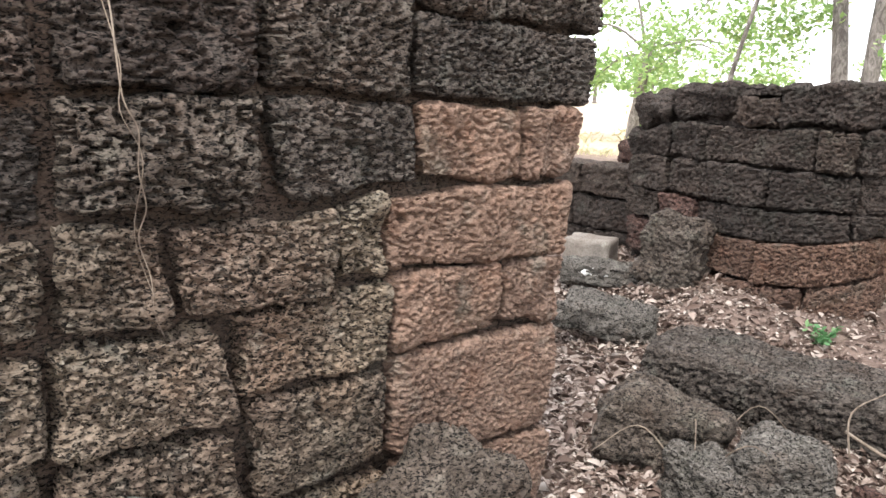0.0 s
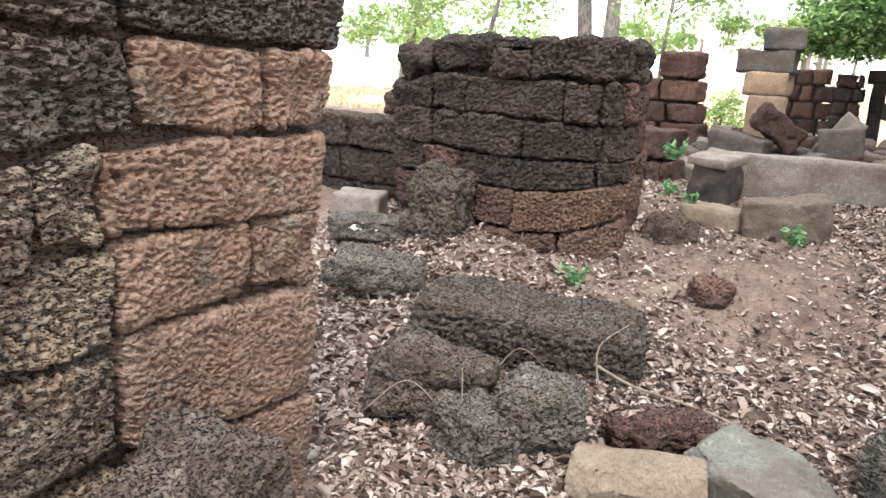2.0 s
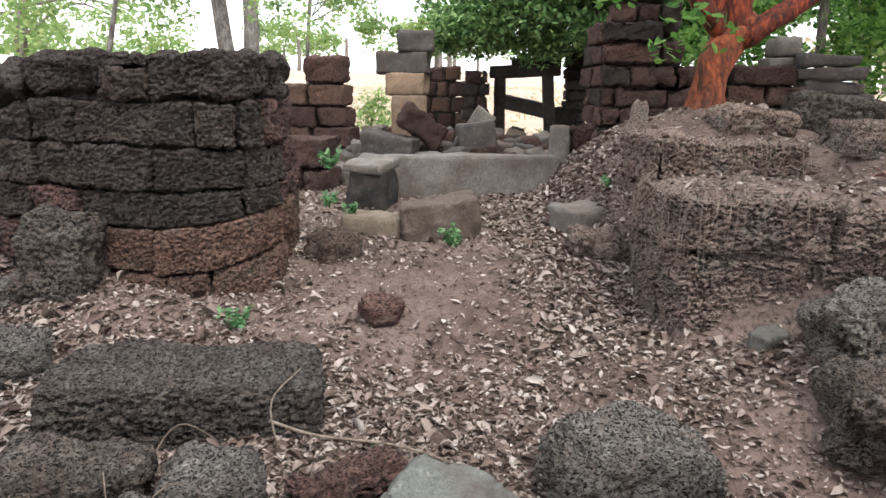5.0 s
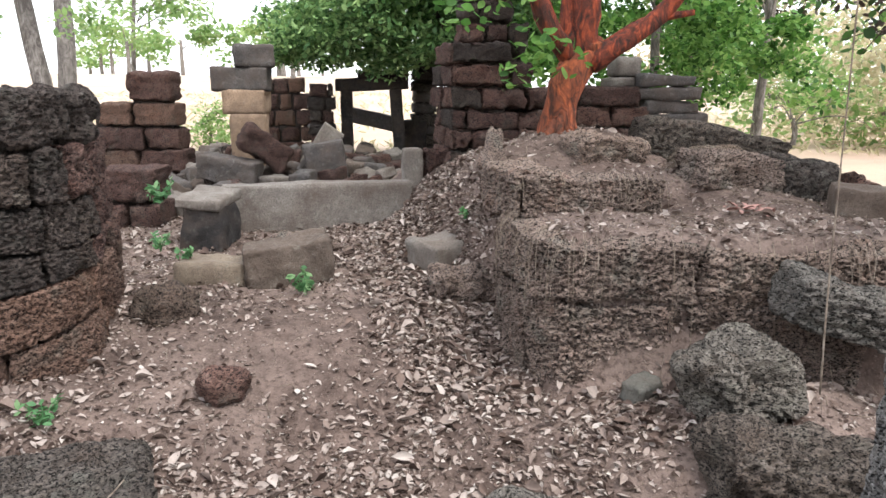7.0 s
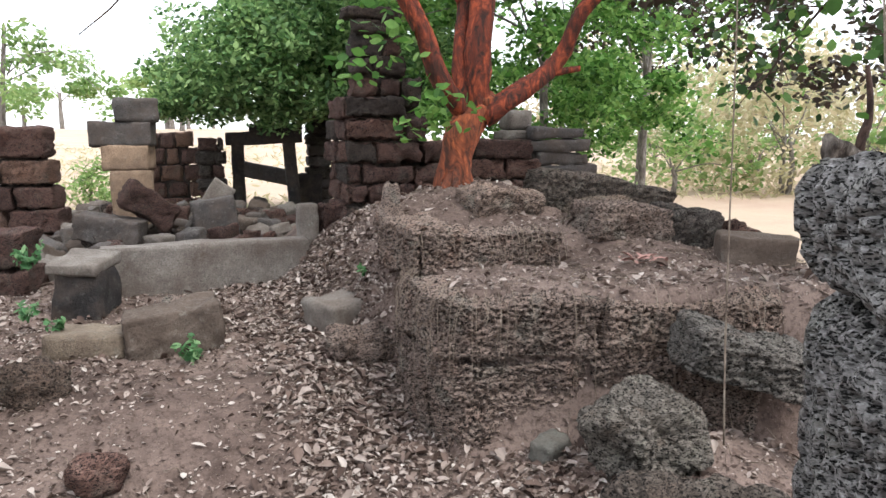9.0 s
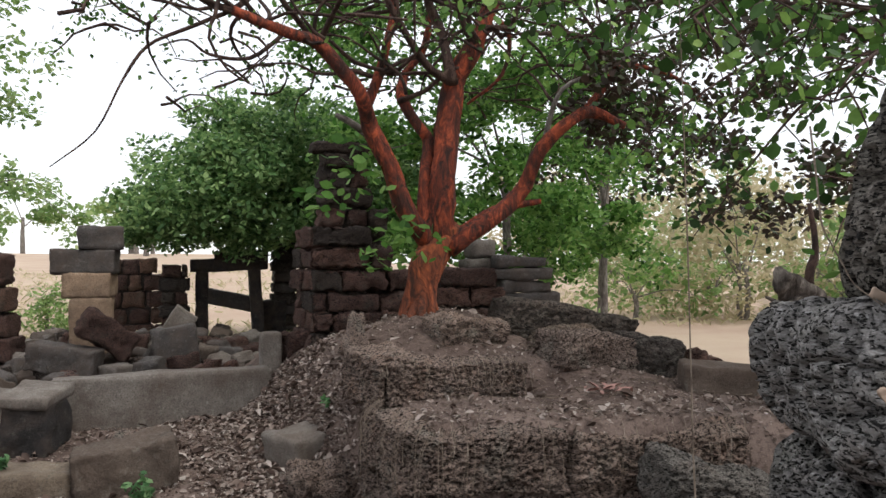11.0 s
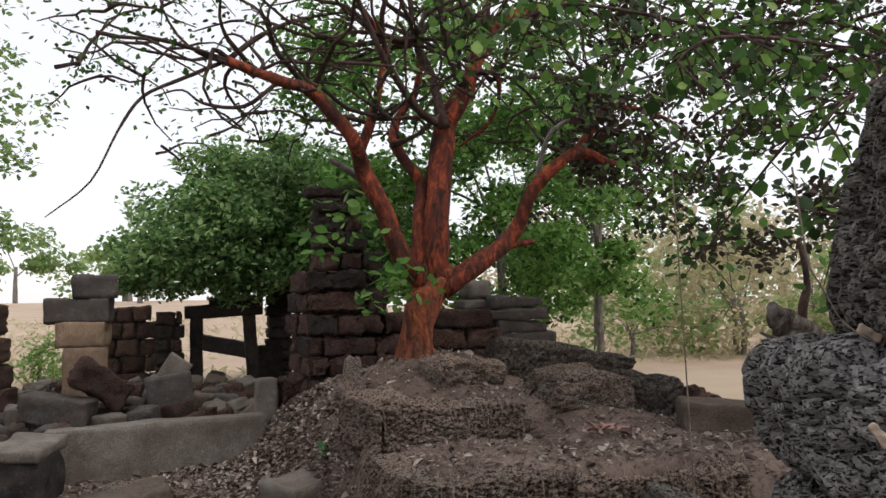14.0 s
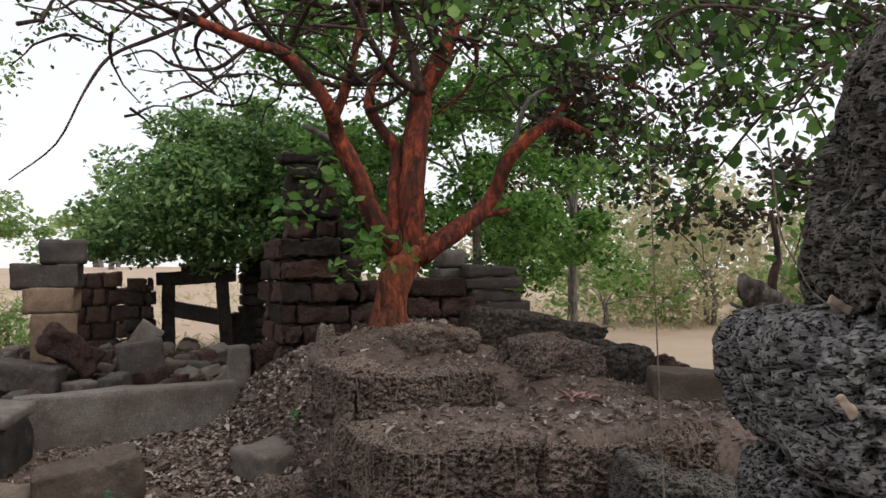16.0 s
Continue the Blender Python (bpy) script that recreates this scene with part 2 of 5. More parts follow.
BARK_RED = bark("bark_red_peeling", (0.04, 0.022, 0.018), (0.17, 0.042, 0.024), (0.46, 0.10, 0.042), 0.85)
BARK_ORANGE = bark("bark_orange_root", (0.07, 0.032, 0.022), (0.24, 0.07, 0.034), (0.50, 0.14, 0.055), 0.6)
BARK_DARK = bark("bark_dark_twig", (0.03, 0.02, 0.018), (0.075, 0.045, 0.036), (0.13, 0.085, 0.065))
BARK_GREY = bark("bark_grey", (0.10, 0.085, 0.075), (0.20, 0.18, 0.16), (0.33, 0.30, 0.27))
BARK_DEAD = bark("bark_dead_wood", (0.045, 0.036, 0.03), (0.125, 0.105, 0.09), (0.25, 0.22, 0.19))
VINE = bark("dry_vine", (0.13, 0.10, 0.08), (0.22, 0.175, 0.135), (0.34, 0.285, 0.23), 0.2)


def plain(name, a, b, rough, scale=12.0):
    k = Mat(name, rough)
    n = k.noise(k.pos, scale, 4)
    return k.finish(k.mix(n, a, b), k.bump(n, 0.3, 0.01))


PLASTIC = plain("white_plastic_film", (0.72, 0.72, 0.70), (0.60, 0.60, 0.58), 0.35, 25)
DRY_LEAF = plain("dry_leaf", (0.40, 0.31, 0.24), (0.28, 0.21, 0.16), 0.7, 60)
CLOTH = plain("faded_red_cloth", (0.27, 0.15, 0.125), (0.36, 0.21, 0.18), 0.9, 30)


# ---- shape helpers ----
def ease(a, b, t):
    t = max(0.0, min(1.0, (t - a) / (b - a)))
    return t * t * (3 - 2 * t)


PERM = np.random.default_rng(7).permutation(256)
GRAD = np.random.default_rng(8).normal(0, 1, (256, 3))
GRAD /= np.linalg.norm(GRAD, axis=1)[:, None]


def soft(a, b, t):
    t = np.clip((t - a) / (b - a), 0.0, 1.0)
    return t * t * (3 - 2 * t)


def field(p):
    """Gradient noise, about -1 to 1, for an array of places."""
    i = np.floor(p).astype(np.int64)
    f = p - i
    u = f * f * f * (f * (f * 6 - 15) + 10)
    out = np.zeros(len(p))
    for dx in (0, 1):
        for dy in (0, 1):
            for dz in (0, 1):
                h = PERM[(PERM[(PERM[(i[:, 0] + dx) & 255] + i[:, 1] + dy) & 255] + i[:, 2] + dz) & 255]
                d = (GRAD[h] * (f - (dx, dy, dz))).sum(1)
                out += d * (u[:, 0] if dx else 1 - u[:, 0]) * (u[:, 1] if dy else 1 - u[:, 1]) * (u[:, 2] if dz else 1 - u[:, 2])
    return out * 1.5


def mesh_of(name, verts, faces, mat, smooth=True):
    me = bpy.data.meshes.new(name)
    if isinstance(faces, np.ndarray):
        me.vertices.add(len(verts))
        me.vertices.foreach_set("co", np.asarray(verts, dtype=np.float32).reshape(-1))
        me.loops.add(faces.size)
        me.loops.foreach_set("vertex_index", faces.astype(np.int32).reshape(-1))
        me.polygons.add(len(faces))
        me.polygons.foreach_set("loop_start", np.arange(0, faces.size, 4, dtype=np.int32))
        me.update(calc_edges=True)
    else:
        me.from_pydata(verts, [], faces)
    me.materials.append(mat)
    if smooth:
        me.polygons.foreach_set("use_smooth", [True] * len(me.polygons))
    me.update()
    return me


def part(name, me, parent, label=""):
    ob = new(name, me)
    ob.parent = parent
    ob.matrix_parent_inverse = Matrix.Translation(-parent.location)
    return tagged(ob, label)


def lattice(nx, ny, nz):
    """The surface of a box of nx x ny x nz cells: points in -1..1 and quads."""
    quads = []
    n = (nx, ny, nz)
    for axis, (a, b), turned in ((2, (0, 1), False), (1, (0, 2), True), (0, (1, 2), False)):
        u, v = (g.reshape(-1) for g in np.meshgrid(np.arange(n[a]), np.arange(n[b]), indexing="ij"))
        for end in (0, n[axis]):
            q = np.zeros((len(u), 4, 3), dtype=np.int64)
            q[:, :, axis] = end
            for k, (du, dv) in enumerate(((0, 0), (1, 0), (1, 1), (0, 1))):
                q[:, k, a], q[:, k, b] = u + du, v + dv
            quads.append(q[:, ::-1] if (end == 0) != turned else q)
    grid = np.concatenate(quads)
    key = (grid[..., 0] * (ny + 1) + grid[..., 1]) * (nz + 1) + grid[..., 2]
    _, first, index = np.unique(key.reshape(-1), return_index=True, return_inverse=True)
    pts = grid.reshape(-1, 3)[first] / np.array(n) * 2.0 - 1.0
    return pts, index.reshape(-1, 4)


def lump_points(size, res, seed, corner=0.18, swell=0.03, pit=0.012, chip=0.0, taper=0.0, layers=2.0, coarse_depth=False, facets=0, cut=0.72, freq=34.0):
    """A worn block: rounded corners, a slow swell, broken corners and level pits. size in metres, res the cell."""
    half = np.array(size) / 2
    n = [max(3, min(220, round(v / res))) for v in size]
    if coarse_depth:
        n[1] = max(3, n[1] // 3)
    pts, quads = lattice(*n)
    r = max(1e-4, corner * min(half) * 2)
    off = np.array((seed * 7.31, seed * 3.17, seed * 5.77)) % 97
    big = max(half)
    p = pts * half
    q = np.clip(p, r - half, half - r)
    nrm = (p - q) / np.linalg.norm(p - q, axis=1)[:, None]
    p = q + nrm * r
    rd = random.Random(seed)
    for _ in range(facets):
        f = np.array((rd.gauss(0, 1) / half[0], rd.gauss(0, 1) / half[1], rd.uniform(-0.2, 1.3) / half[2]))
        f /= np.linalg.norm(f)
        over = p @ f - (np.abs(f) * half).sum() * rd.uniform(cut, cut + 0.2)
        hit = over > 0
        p[hit] -= f * over[hit][:, None]
        nrm[hit] = f
    s = field(p * (1.3 / big) + off) * swell * 1.6 + field(p * 9 + off) * swell * 0.5 + field(p * 24 + off) * swell * 0.25
    if pit:
        g = p * (freq, freq, freq * layers) + off
        v = field(g) + 0.4 * field(g * 1.9 + 31) + 0.2 * field(g * 0.3)
        s -= pit * 2.3 * soft(0.05, 0.17, v)
        s += pit * 0.6 * field(g * 0.21)
    if chip:
        s -= np.maximum(0.0, field(p * (0.9 / big) - off * 1.7) - 0.1) * chip * 0.3
    p = p + nrm * s[:, None]
    if taper:
        p[:, :2] *= (1 - taper * (pts[:, 2:3] + 1) / 2)
    return p, quads


def moved(m, pts):
    a = np.array(m)
    return pts @ a[:3, :3].T + a[:3, 3]


def rock(name, size, m, mat, label, category, seed, res=0.03, parent=None, group="", **shape):
    """A loose block or boulder at pose m, whose origin is the middle of its underside."""
    shape = {"layers": 1.5, **shape}
    pts, quads = lump_points(size, res, seed, **shape)
    ob = new(name, mesh_of(name, pts + (0, 0, size[2] / 2), quads, mat))
    if parent is not None:
        ob.parent = parent
    ob.matrix_basis = m
    return tagged(ob, label, category, group)


class Line:
    """A plan line for masonry: distance along it to place, and outward to the right of travel."""

    def __init__(self, *pts, bend=0.15, sag=None):
        self.sag = sag
        self.p = [Vector(q) for q in pts]
        self.len = [(b - a).length for a, b in zip(self.p, self.p[1:])]
        self.bend = bend

    def raw(self, s):
        i = 0
        while i < len(self.len) - 1 and s > self.len[i]:
            s -= self.len[i]
            i += 1
        a, b = self.p[i], self.p[i + 1]
        return a + (b - a) * (s / self.len[i])

    def at(self, s):
        w = self.bend
        p = sum((self.raw(s + w * k / 3) for k in (-3, -2, -1, 0, 1, 2, 3)), Vector((0, 0))) / 7
        t = (self.raw(s + w) - self.raw(s - w)).normalized()
        return p, Vector((t.y, -t.x))


def masonry_block(line, parent, mat, tl, tr, br, bl, seed, depth=0.34, res=0.015, proud=0.0, label="", holes=(), **shape):
    """One block in a wall. Corners are (distance along, height); they need not be square."""
    shape = {"corner": 0.10, "layers": 2.2, "swell": 0.014, "pit": 0.009, "coarse_depth": True, **shape}
    wide, tall = (tr[0] - tl[0] + br[0] - bl[0]) / 2, (tl[1] - bl[1] + tr[1] - br[1]) / 2
    pts, quads = lump_points((wide, depth, tall), res, seed, **shape)
    quads = quads[pts[quads, 1].min(1) < 0.36 * depth]  # the bedded back is left open
    u, w = pts[:, 0] / wide + 0.5, pts[:, 2] / tall + 0.5
    s = (bl[0] * (1 - u) + br[0] * u) * (1 - w) + (tl[0] * (1 - u) + tr[0] * u) * w
    z = (bl[1] * (1 - w) + tl[1] * w) * (1 - u) + (br[1] * (1 - w) + tr[1] * w) * u
    y = pts[:, 1].copy()
    for hs, hz in holes:
        q = np.hypot(s - hs, z - hz) / 0.02
        y += np.where((q < 1) & (y < 0), 0.07 * (1 - q * q), 0.0)
    marks = np.linspace(min(tl[0], bl[0]) - 0.05, max(tr[0], br[0]) + 0.05, 60)
    table = np.array([(*c, *o) for c, o in (line.at(v) for v in marks)])
    cx, cy, ox, oy = (np.interp(s, marks, table[:, k]) for k in range(4))
    d = -y - depth / 2 + proud
    if line.sag is not None:
        z = z + line.sag(s, z)
    out = np.stack([cx + ox * d, cy + oy * d, z], 1)
    return part("laterite_block", mesh_of("laterite_block", out, quads, mat), parent, label)


def course(line, parent, mats, z0, z1, cuts, seed, gap=0.003, tilt=0.0, **kw):
    """A row of blocks between the given cuts along a line."""
    rnd = random.Random(seed)
    far = kw.get("res", 0.0) >= 0.03
    loose = 0.013 if far else 0.010
    if far:
        kw = {"corner": 0.13, "chip": 0.15, **kw}
    for i, (a, b) in enumerate(zip(cuts, cuts[1:])):
        j = [rnd.uniform(-loose, loose) for _ in range(4)]
        mat = mats[rnd.randrange(len(mats))] if isinstance(mats, (list, tuple)) else mats
        g = gap / 2
        masonry_block(line, parent, mat, (a + g, z1 - g + j[0] + tilt * a), (b - g, z1 - g + j[1] + tilt * b), (b - g, z0 + g + j[2] + tilt * b), (a + g, z0 + g + j[3] + tilt * a), seed * 31 + i, proud=rnd.uniform(-1.8, 1.8) * loose, **kw)


def tube(verts, faces, path, radii, sides=8, wobble=0.0, seed=0):
    """Adds a tapered, slightly knotted tube along 3D points to the lists."""
    pts = [Vector(p) for p in path]
    up = Vector((0.3, 0.9, 0.2)).normalized()
    base = len(verts)
    for i, p in enumerate(pts):
        t = (pts[min(i + 1, len(pts) - 1)] - pts[max(i - 1, 0)]).normalized()
        a = t.cross(up)
        if a.length < 1e-3:
            a = t.cross(Vector((1, 0, 0)))
        a.normalize()
        b = t.cross(a)
        for k in range(sides):
            w = 2 * math.pi * k / sides
            r = radii[i] * (1 + wobble * noise.noise(p * 6 + Vector((math.cos(w), math.sin(w), seed))))
            q = p + a * math.cos(w) * r + b * math.sin(w) * r
            verts.append(tuple(q))
    for i in range(len(pts) - 1):
        for k in range(sides):
            a0, a1 = base + i * sides + k, base + i * sides + (k + 1) % sides
            faces.append((a0, a1, a1 + sides, a0 + sides))
    faces.append(tuple(base + k for k in range(sides))[::-1])
    faces.append(tuple(base + (len(pts) - 1) * sides + k for k in range(sides)))


def smooth_path(pts, steps=4):
    """Catmull-Rom through the points."""
    P = [Vector(p) for p in pts]
    P = [P[0] * 2 - P[1]] + P + [P[-1] * 2 - P[-2]]
    out = []
    for i in range(1, len(P) - 2):
        for k in range(steps):
            t = k / steps
            a, b, c, d = P[i - 1:i + 3]
            out.append(0.5 * ((2 * b) + (c - a) * t + (2 * a - 5 * b + 4 * c - d) * t * t + (3 * b - a - 3 * c + d) * t ** 3))
    out.append(P[-2])
    return out


def limb(name, parent, pts, r0, r1, mat, label="", sides=8, steps=4, wobble=0.25, seed=1):
    path = smooth_path(pts, steps)
    n = len(path)
    v, f = [], []
    tube(v, f, path, [r0 + (r1 - r0) * i / (n - 1) for i in range(n)], sides, wobble, seed)
    return part(name, mesh_of(name, v, f, mat), parent, label)


def leaf_mesh(name, centres, sizes, mat, rng, flat=0.0, slim=0.5, droop=0.3, curl=0.25):
    """Many folded leaves of six corners each, one island a leaf."""
    n = len(centres)
    c = np.asarray(centres, dtype=float)
    s = np.asarray(sizes, dtype=float)[:, None]
    yaw = rng.uniform(0, 2 * np.pi, n)
    pitch = rng.normal(-droop, 0.5, n) * (1 - flat)
    roll = rng.normal(0, 0.7, n) * (1 - flat) + rng.normal(0, 0.22, n) * flat
    ax = np.stack([np.cos(yaw) * np.cos(pitch), np.sin(yaw) * np.cos(pitch), np.sin(pitch)], 1)
    side = np.stack([-np.sin(yaw), np.cos(yaw), np.zeros(n)], 1)
    upv = np.cross(ax, side)
    sd = side * np.cos(roll)[:, None] + upv * np.sin(roll)[:, None]
    un = np.cross(ax, sd)
    cu = (rng.uniform(-0.4, 1.0, n) * curl)[:, None]
    w = slim * rng.uniform(0.8, 1.15, n)[:, None]
    v = np.stack([
        c - ax * s * 0.5,
        c - ax * s * 0.12 + sd * s * w * 0.5 + un * s * cu * 0.5,
        c + ax * s * 0.22 + sd * s * w * 0.42 + un * s * cu * 0.5,
        c + ax * s * 0.5 + un * s * cu * 0.3,
        c + ax * s * 0.22 - sd * s * w * 0.42 + un * s * cu * 0.5,
        c - ax * s * 0.12 - sd * s * w * 0.5 + un * s * cu * 0.5,
    ], 1).reshape(-1, 3)
    me = bpy.data.meshes.new(name)
    i = np.arange(n)[:, None] * 6
    quads = np.concatenate([i + [0, 1, 2, 3], i + [0, 3, 4, 5]], 1).reshape(-1)
    me.vertices.add(n * 6)
    me.vertices.foreach_set("co", v.reshape(-1))
    me.loops.add(len(quads))
    me.loops.foreach_set("vertex_index", quads.astype(np.int32))
    me.polygons.add(n * 2)
    me.polygons.foreach_set("loop_start", np.arange(0, n * 8, 4, dtype=np.int32))
    me.update(calc_edges=True)
    me.validate()
    me.materials.append(mat)
    return me


def puff(rng, centre, radii, n, shell=0.55):
    """n places in a soft clump, thicker towards its skin."""
    d = rng.normal(0, 1, (n, 3))
    d /= np.linalg.norm(d, axis=1)[:, None]
    r = shell + (1 - shell) * rng.random(n) ** 0.7
    r *= rng.choice([1.0, 0.6], n, p=[0.75, 0.25])
    return np.asarray(centre) + d * r[:, None] * np.asarray(radii)


def empty(name, label="", category="", group="", kind="", at=(0, 0, 0)):
    ob = new(name)
    ob.location = at
    return tagged(ob, label, category, group, kind)


# ---- the ground ----
def bell(x, y, cx, cy, rx, ry):
    return math.exp(-((x - cx) / rx) ** 2 - ((y - cy) / ry) ** 2)


def ground_z(x, y):
    """Height of the ground: a path rising from the wall, a terrace to the east with a mound, fields beyond."""
    z = -0.12 + 0.50 * ease(2.7, 4.9, y) + 0.08 * ease(5, 8, y)
    z += 0.14 * bell(x, y, -1.7, 4.0, 1.0, 0.6)
    z += 0.50 * bell(x, y, -1.55, 0.05, 0.42, 0.75)
    z -= 0.15 * bell(x, y, 0.92, 4.45, 0.36, 0.45)
    z += 0.17 * bell(x, y, 0.2, 0.85, 0.6, 0.6)
    edge = 1.12 - 0.34 * ease(4.75, 5.7, y) - 0.43 * ease(6.0, 7.2, y)
    front = 4.02 - 0.20 * ease(1.1, 2.2, x) - 0.25 * ease(2.2, 3.0, x)
    terrace = ease(edge, 1.22, x) * ease(front - 0.12, front + 0.12, y) * (1 - ease(3.3, 4.5, x)) * (1 - ease(8.5, 11.5, y))
    z += (0.98 - z) * terrace
    z += 0.38 * bell(x, y, 1.95, 6.35, 0.9, 0.7) + 0.16 * bell(x, y, 2.5, 5.2, 0.5, 0.4)
    z += (0.40 * bell(x, y, 2.05, 3.38, 0.8, 0.48) + 0.04 * bell(x, y, 1.0, 3.95, 0.4, 0.5)) * (1 - terrace)
    z += (0.012 + 0.024 * (1 - ease(2, 9, x))) * min(max(0.0, y - 16), 60)
    fine = 1.0 if abs(x) < 7 and -3 < y < 11 else 0.0
    if fine:
        p = Vector((x, y, 0))
        z += 0.035 * noise.noise(p * 1.7) + 0.016 * noise.noise(p * 6.3) + 0.007 * noise.noise(p * 17)
    else:
        z += 0.12 * noise.noise(Vector((x, y, 3)) * 0.15)
    return z


def stretched_axis(lo, hi, step, reach):
    mid = list(np.arange(lo, hi + step / 2, step))
    out, d = [], step
    v = 0.0
    while v < reach:
        d *= 1.22
        v += d
        out.append(v)
    return [lo - q for q in reversed(out)] + mid + [hi + q for q in out]


gx, gy = stretched_axis(-4.2, 5.2, 0.045, 600), stretched_axis(-1.2, 8.8, 0.045, 600)
gv = [(x, y, ground_z(x, y)) for y in gy for x in gx]
gw = len(gx)
gf = [(j * gw + i, j * gw + i + 1, (j + 1) * gw + i + 1, (j + 1) * gw + i) for j in range(len(gy) - 1) for i in range(gw - 1)]
tagged(new("ground", mesh_of("ground", gv, gf, EARTH)), "trodden red-brown earth with grit and dry grass beyond", "ground", kind="structure")


def on(x, y, sink=0.03):
    return ground_z(x, y) - sink


# ---- the west wall, beside which the walk begins ----
west = empty("wall_west", "tall laterite wall of worn pitted blocks, red at its end", "wall", kind="structure")
line_w = Line((-1.37, -2.5), (-1.40, 2.6), bend=0.02)


def wq(mat, ly, lt, ry, rt, rby, rb, lby, lb, seed, proud=0.0, **kw):
    """A block of the west wall from its four corners, along y and up; g is the joint."""
    g = 0.005
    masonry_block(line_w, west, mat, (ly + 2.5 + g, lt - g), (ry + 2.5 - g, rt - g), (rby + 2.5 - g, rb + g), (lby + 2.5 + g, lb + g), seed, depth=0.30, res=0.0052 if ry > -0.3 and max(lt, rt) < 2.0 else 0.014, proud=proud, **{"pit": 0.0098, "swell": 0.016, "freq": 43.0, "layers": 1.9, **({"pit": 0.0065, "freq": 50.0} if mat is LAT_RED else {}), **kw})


wq(LAT_TOWER, -0.35, 1.66, 0.155, 1.64, 0.15, 1.43, -0.35, 1.43, 1)
wq(LAT_DARK, -0.33, 1.41, 0.15, 1.41, 0.145, 1.15, -0.33, 1.17, 2, -0.05)
wq(LAT_BROWN, -0.30, 1.14, 0.135, 1.13, 0.12, 0.91, -0.30, 0.92, 3)
wq(LAT_BROWN, -0.35, 0.90, 0.115, 0.89, 0.115, 0.65, -0.35, 0.66, 4, 0.02)
wq(LAT_BROWN, -0.35, 0.64, 0.10, 0.64, 0.10, 0.38, -0.35, 0.40, 5)
wq(LAT_TOWER, 0.19, 1.70, 0.61, 1.70, 0.60, 1.45, 0.18, 1.43, 6, 0.03, holes=[(2.92, 1.58)])
wq(LAT_DARK, 0.65, 1.72, 1.10, 1.74, 1.10, 1.455, 0.64, 1.46, 7)
wq(LAT_DARK, 1.12, 1.69, 1.97, 1.70, 1.94, 1.45, 1.12, 1.455, 8)
wq(LAT_DARK, 1.12, 1.95, 1.46, 1.93, 1.46, 1.70, 1.12, 1.70, 9, 0.02)
wq(LAT_DARK, 1.47, 1.93, 1.99, 1.93, 1.97, 1.71, 1.47, 1.705, 10)
wq(LAT_DARK, 0.17, 1.43, 0.625, 1.44, 0.60, 1.15, 0.17, 1.175, 11, 0.035, pit=0.016)
wq(LAT_DARK, 0.645, 1.44, 1.12, 1.435, 1.14, 1.21, 0.69, 1.175, 12, holes=[(3.40, 1.32)])
wq(LAT_RED, 1.14, 1.44, 1.59, 1.45, 1.59, 1.20, 1.15, 1.21, 13, holes=[(3.80, 1.34)])
wq(LAT_RED, 1.60, 1.45, 1.93, 1.44, 1.89, 1.20, 1.60, 1.20, 14)
wq(LAT_BROWN, 0.16, 1.16, 0.385, 1.15, 0.385, 0.885, 0.14, 0.91, 15, 0.01)
wq(LAT_BROWN, 0.40, 1.13, 0.845, 1.15, 0.855, 0.89, 0.41, 0.915, 16, 0.015, holes=[(3.12, 1.03)])
wq(LAT_BROWN, 0.85, 1.16, 1.015, 1.18, 1.025, 0.945, 0.86, 0.95, 17)
wq(LAT_RED, 1.02, 1.18, 1.89, 1.19, 1.865, 0.91, 1.03, 0.955, 18, holes=[(3.59, 1.10)])
wq(LAT_RED, 1.06, 0.94, 1.525, 0.93, 1.515, 0.68, 1.06, 0.70, 19)
wq(LAT_RED, 1.53, 0.93, 1.86, 0.91, 1.845, 0.665, 1.525, 0.71, 20)
wq(LAT_BROWN, 0.555, 0.895, 1.05, 0.925, 1.055, 0.66, 0.565, 0.67, 21, holes=[(3.27, 0.77)])
wq(LAT_BROWN, 0.125, 0.895, 0.515, 0.88, 0.54, 0.62, 0.125, 0.64, 22, 0.02)
wq(LAT_BROWN, 0.57, 0.66, 1.055, 0.64, 1.055, 0.36, 0.61, 0.34, 23)
wq(LAT_BROWN, 0.125, 0.62, 0.54, 0.60, 0.57, 0.34, 0.11, 0.36, 24, 0.015)
wq(LAT_RED, 1.07, 0.69, 1.85, 0.655, 1.83, 0.25, 1.07, 0.34, 25)
wq(LAT_RED, 1.07, 0.33, 1.83, 0.24, 1.80, -0.22, 1.07, -0.15, 26, 0.01)
wq(LAT_BROWN, 0.10, 0.34, 1.06, 0.32, 1.06, -0.15, 0.10, -0.1, 27)
for k, (a, b) in enumerate(((-0.4, 0.15), (0.16, 0.62), (0.63, 1.1), (1.12, 1.55), (1.56, 2.0))):
    wq(LAT_DARK, a, 2.20 - 0.02 * (k % 2), b, 2.19, b, 1.95 if k > 2 else 1.74, a, 1.95 if k > 2 else 1.72, 30 + k)
for k, z in enumerate((0.1, 0.42, 0.74, 1.06, 1.38, 1.70)):
    wq(LAT_BROWN, -1.0 + 0.1 * (k % 2), z + 0.31, -0.37, z + 0.31, -0.37, z, -1.0 + 0.1 * (k % 2), z, 40 + k)
core_v = [(x, y + (0.12 if y > 0 and z > 0 else 0.0), z) for x in (-1.95, -1.46) for y in (-1.0, 1.77) for z in (-0.3, 2.15)]
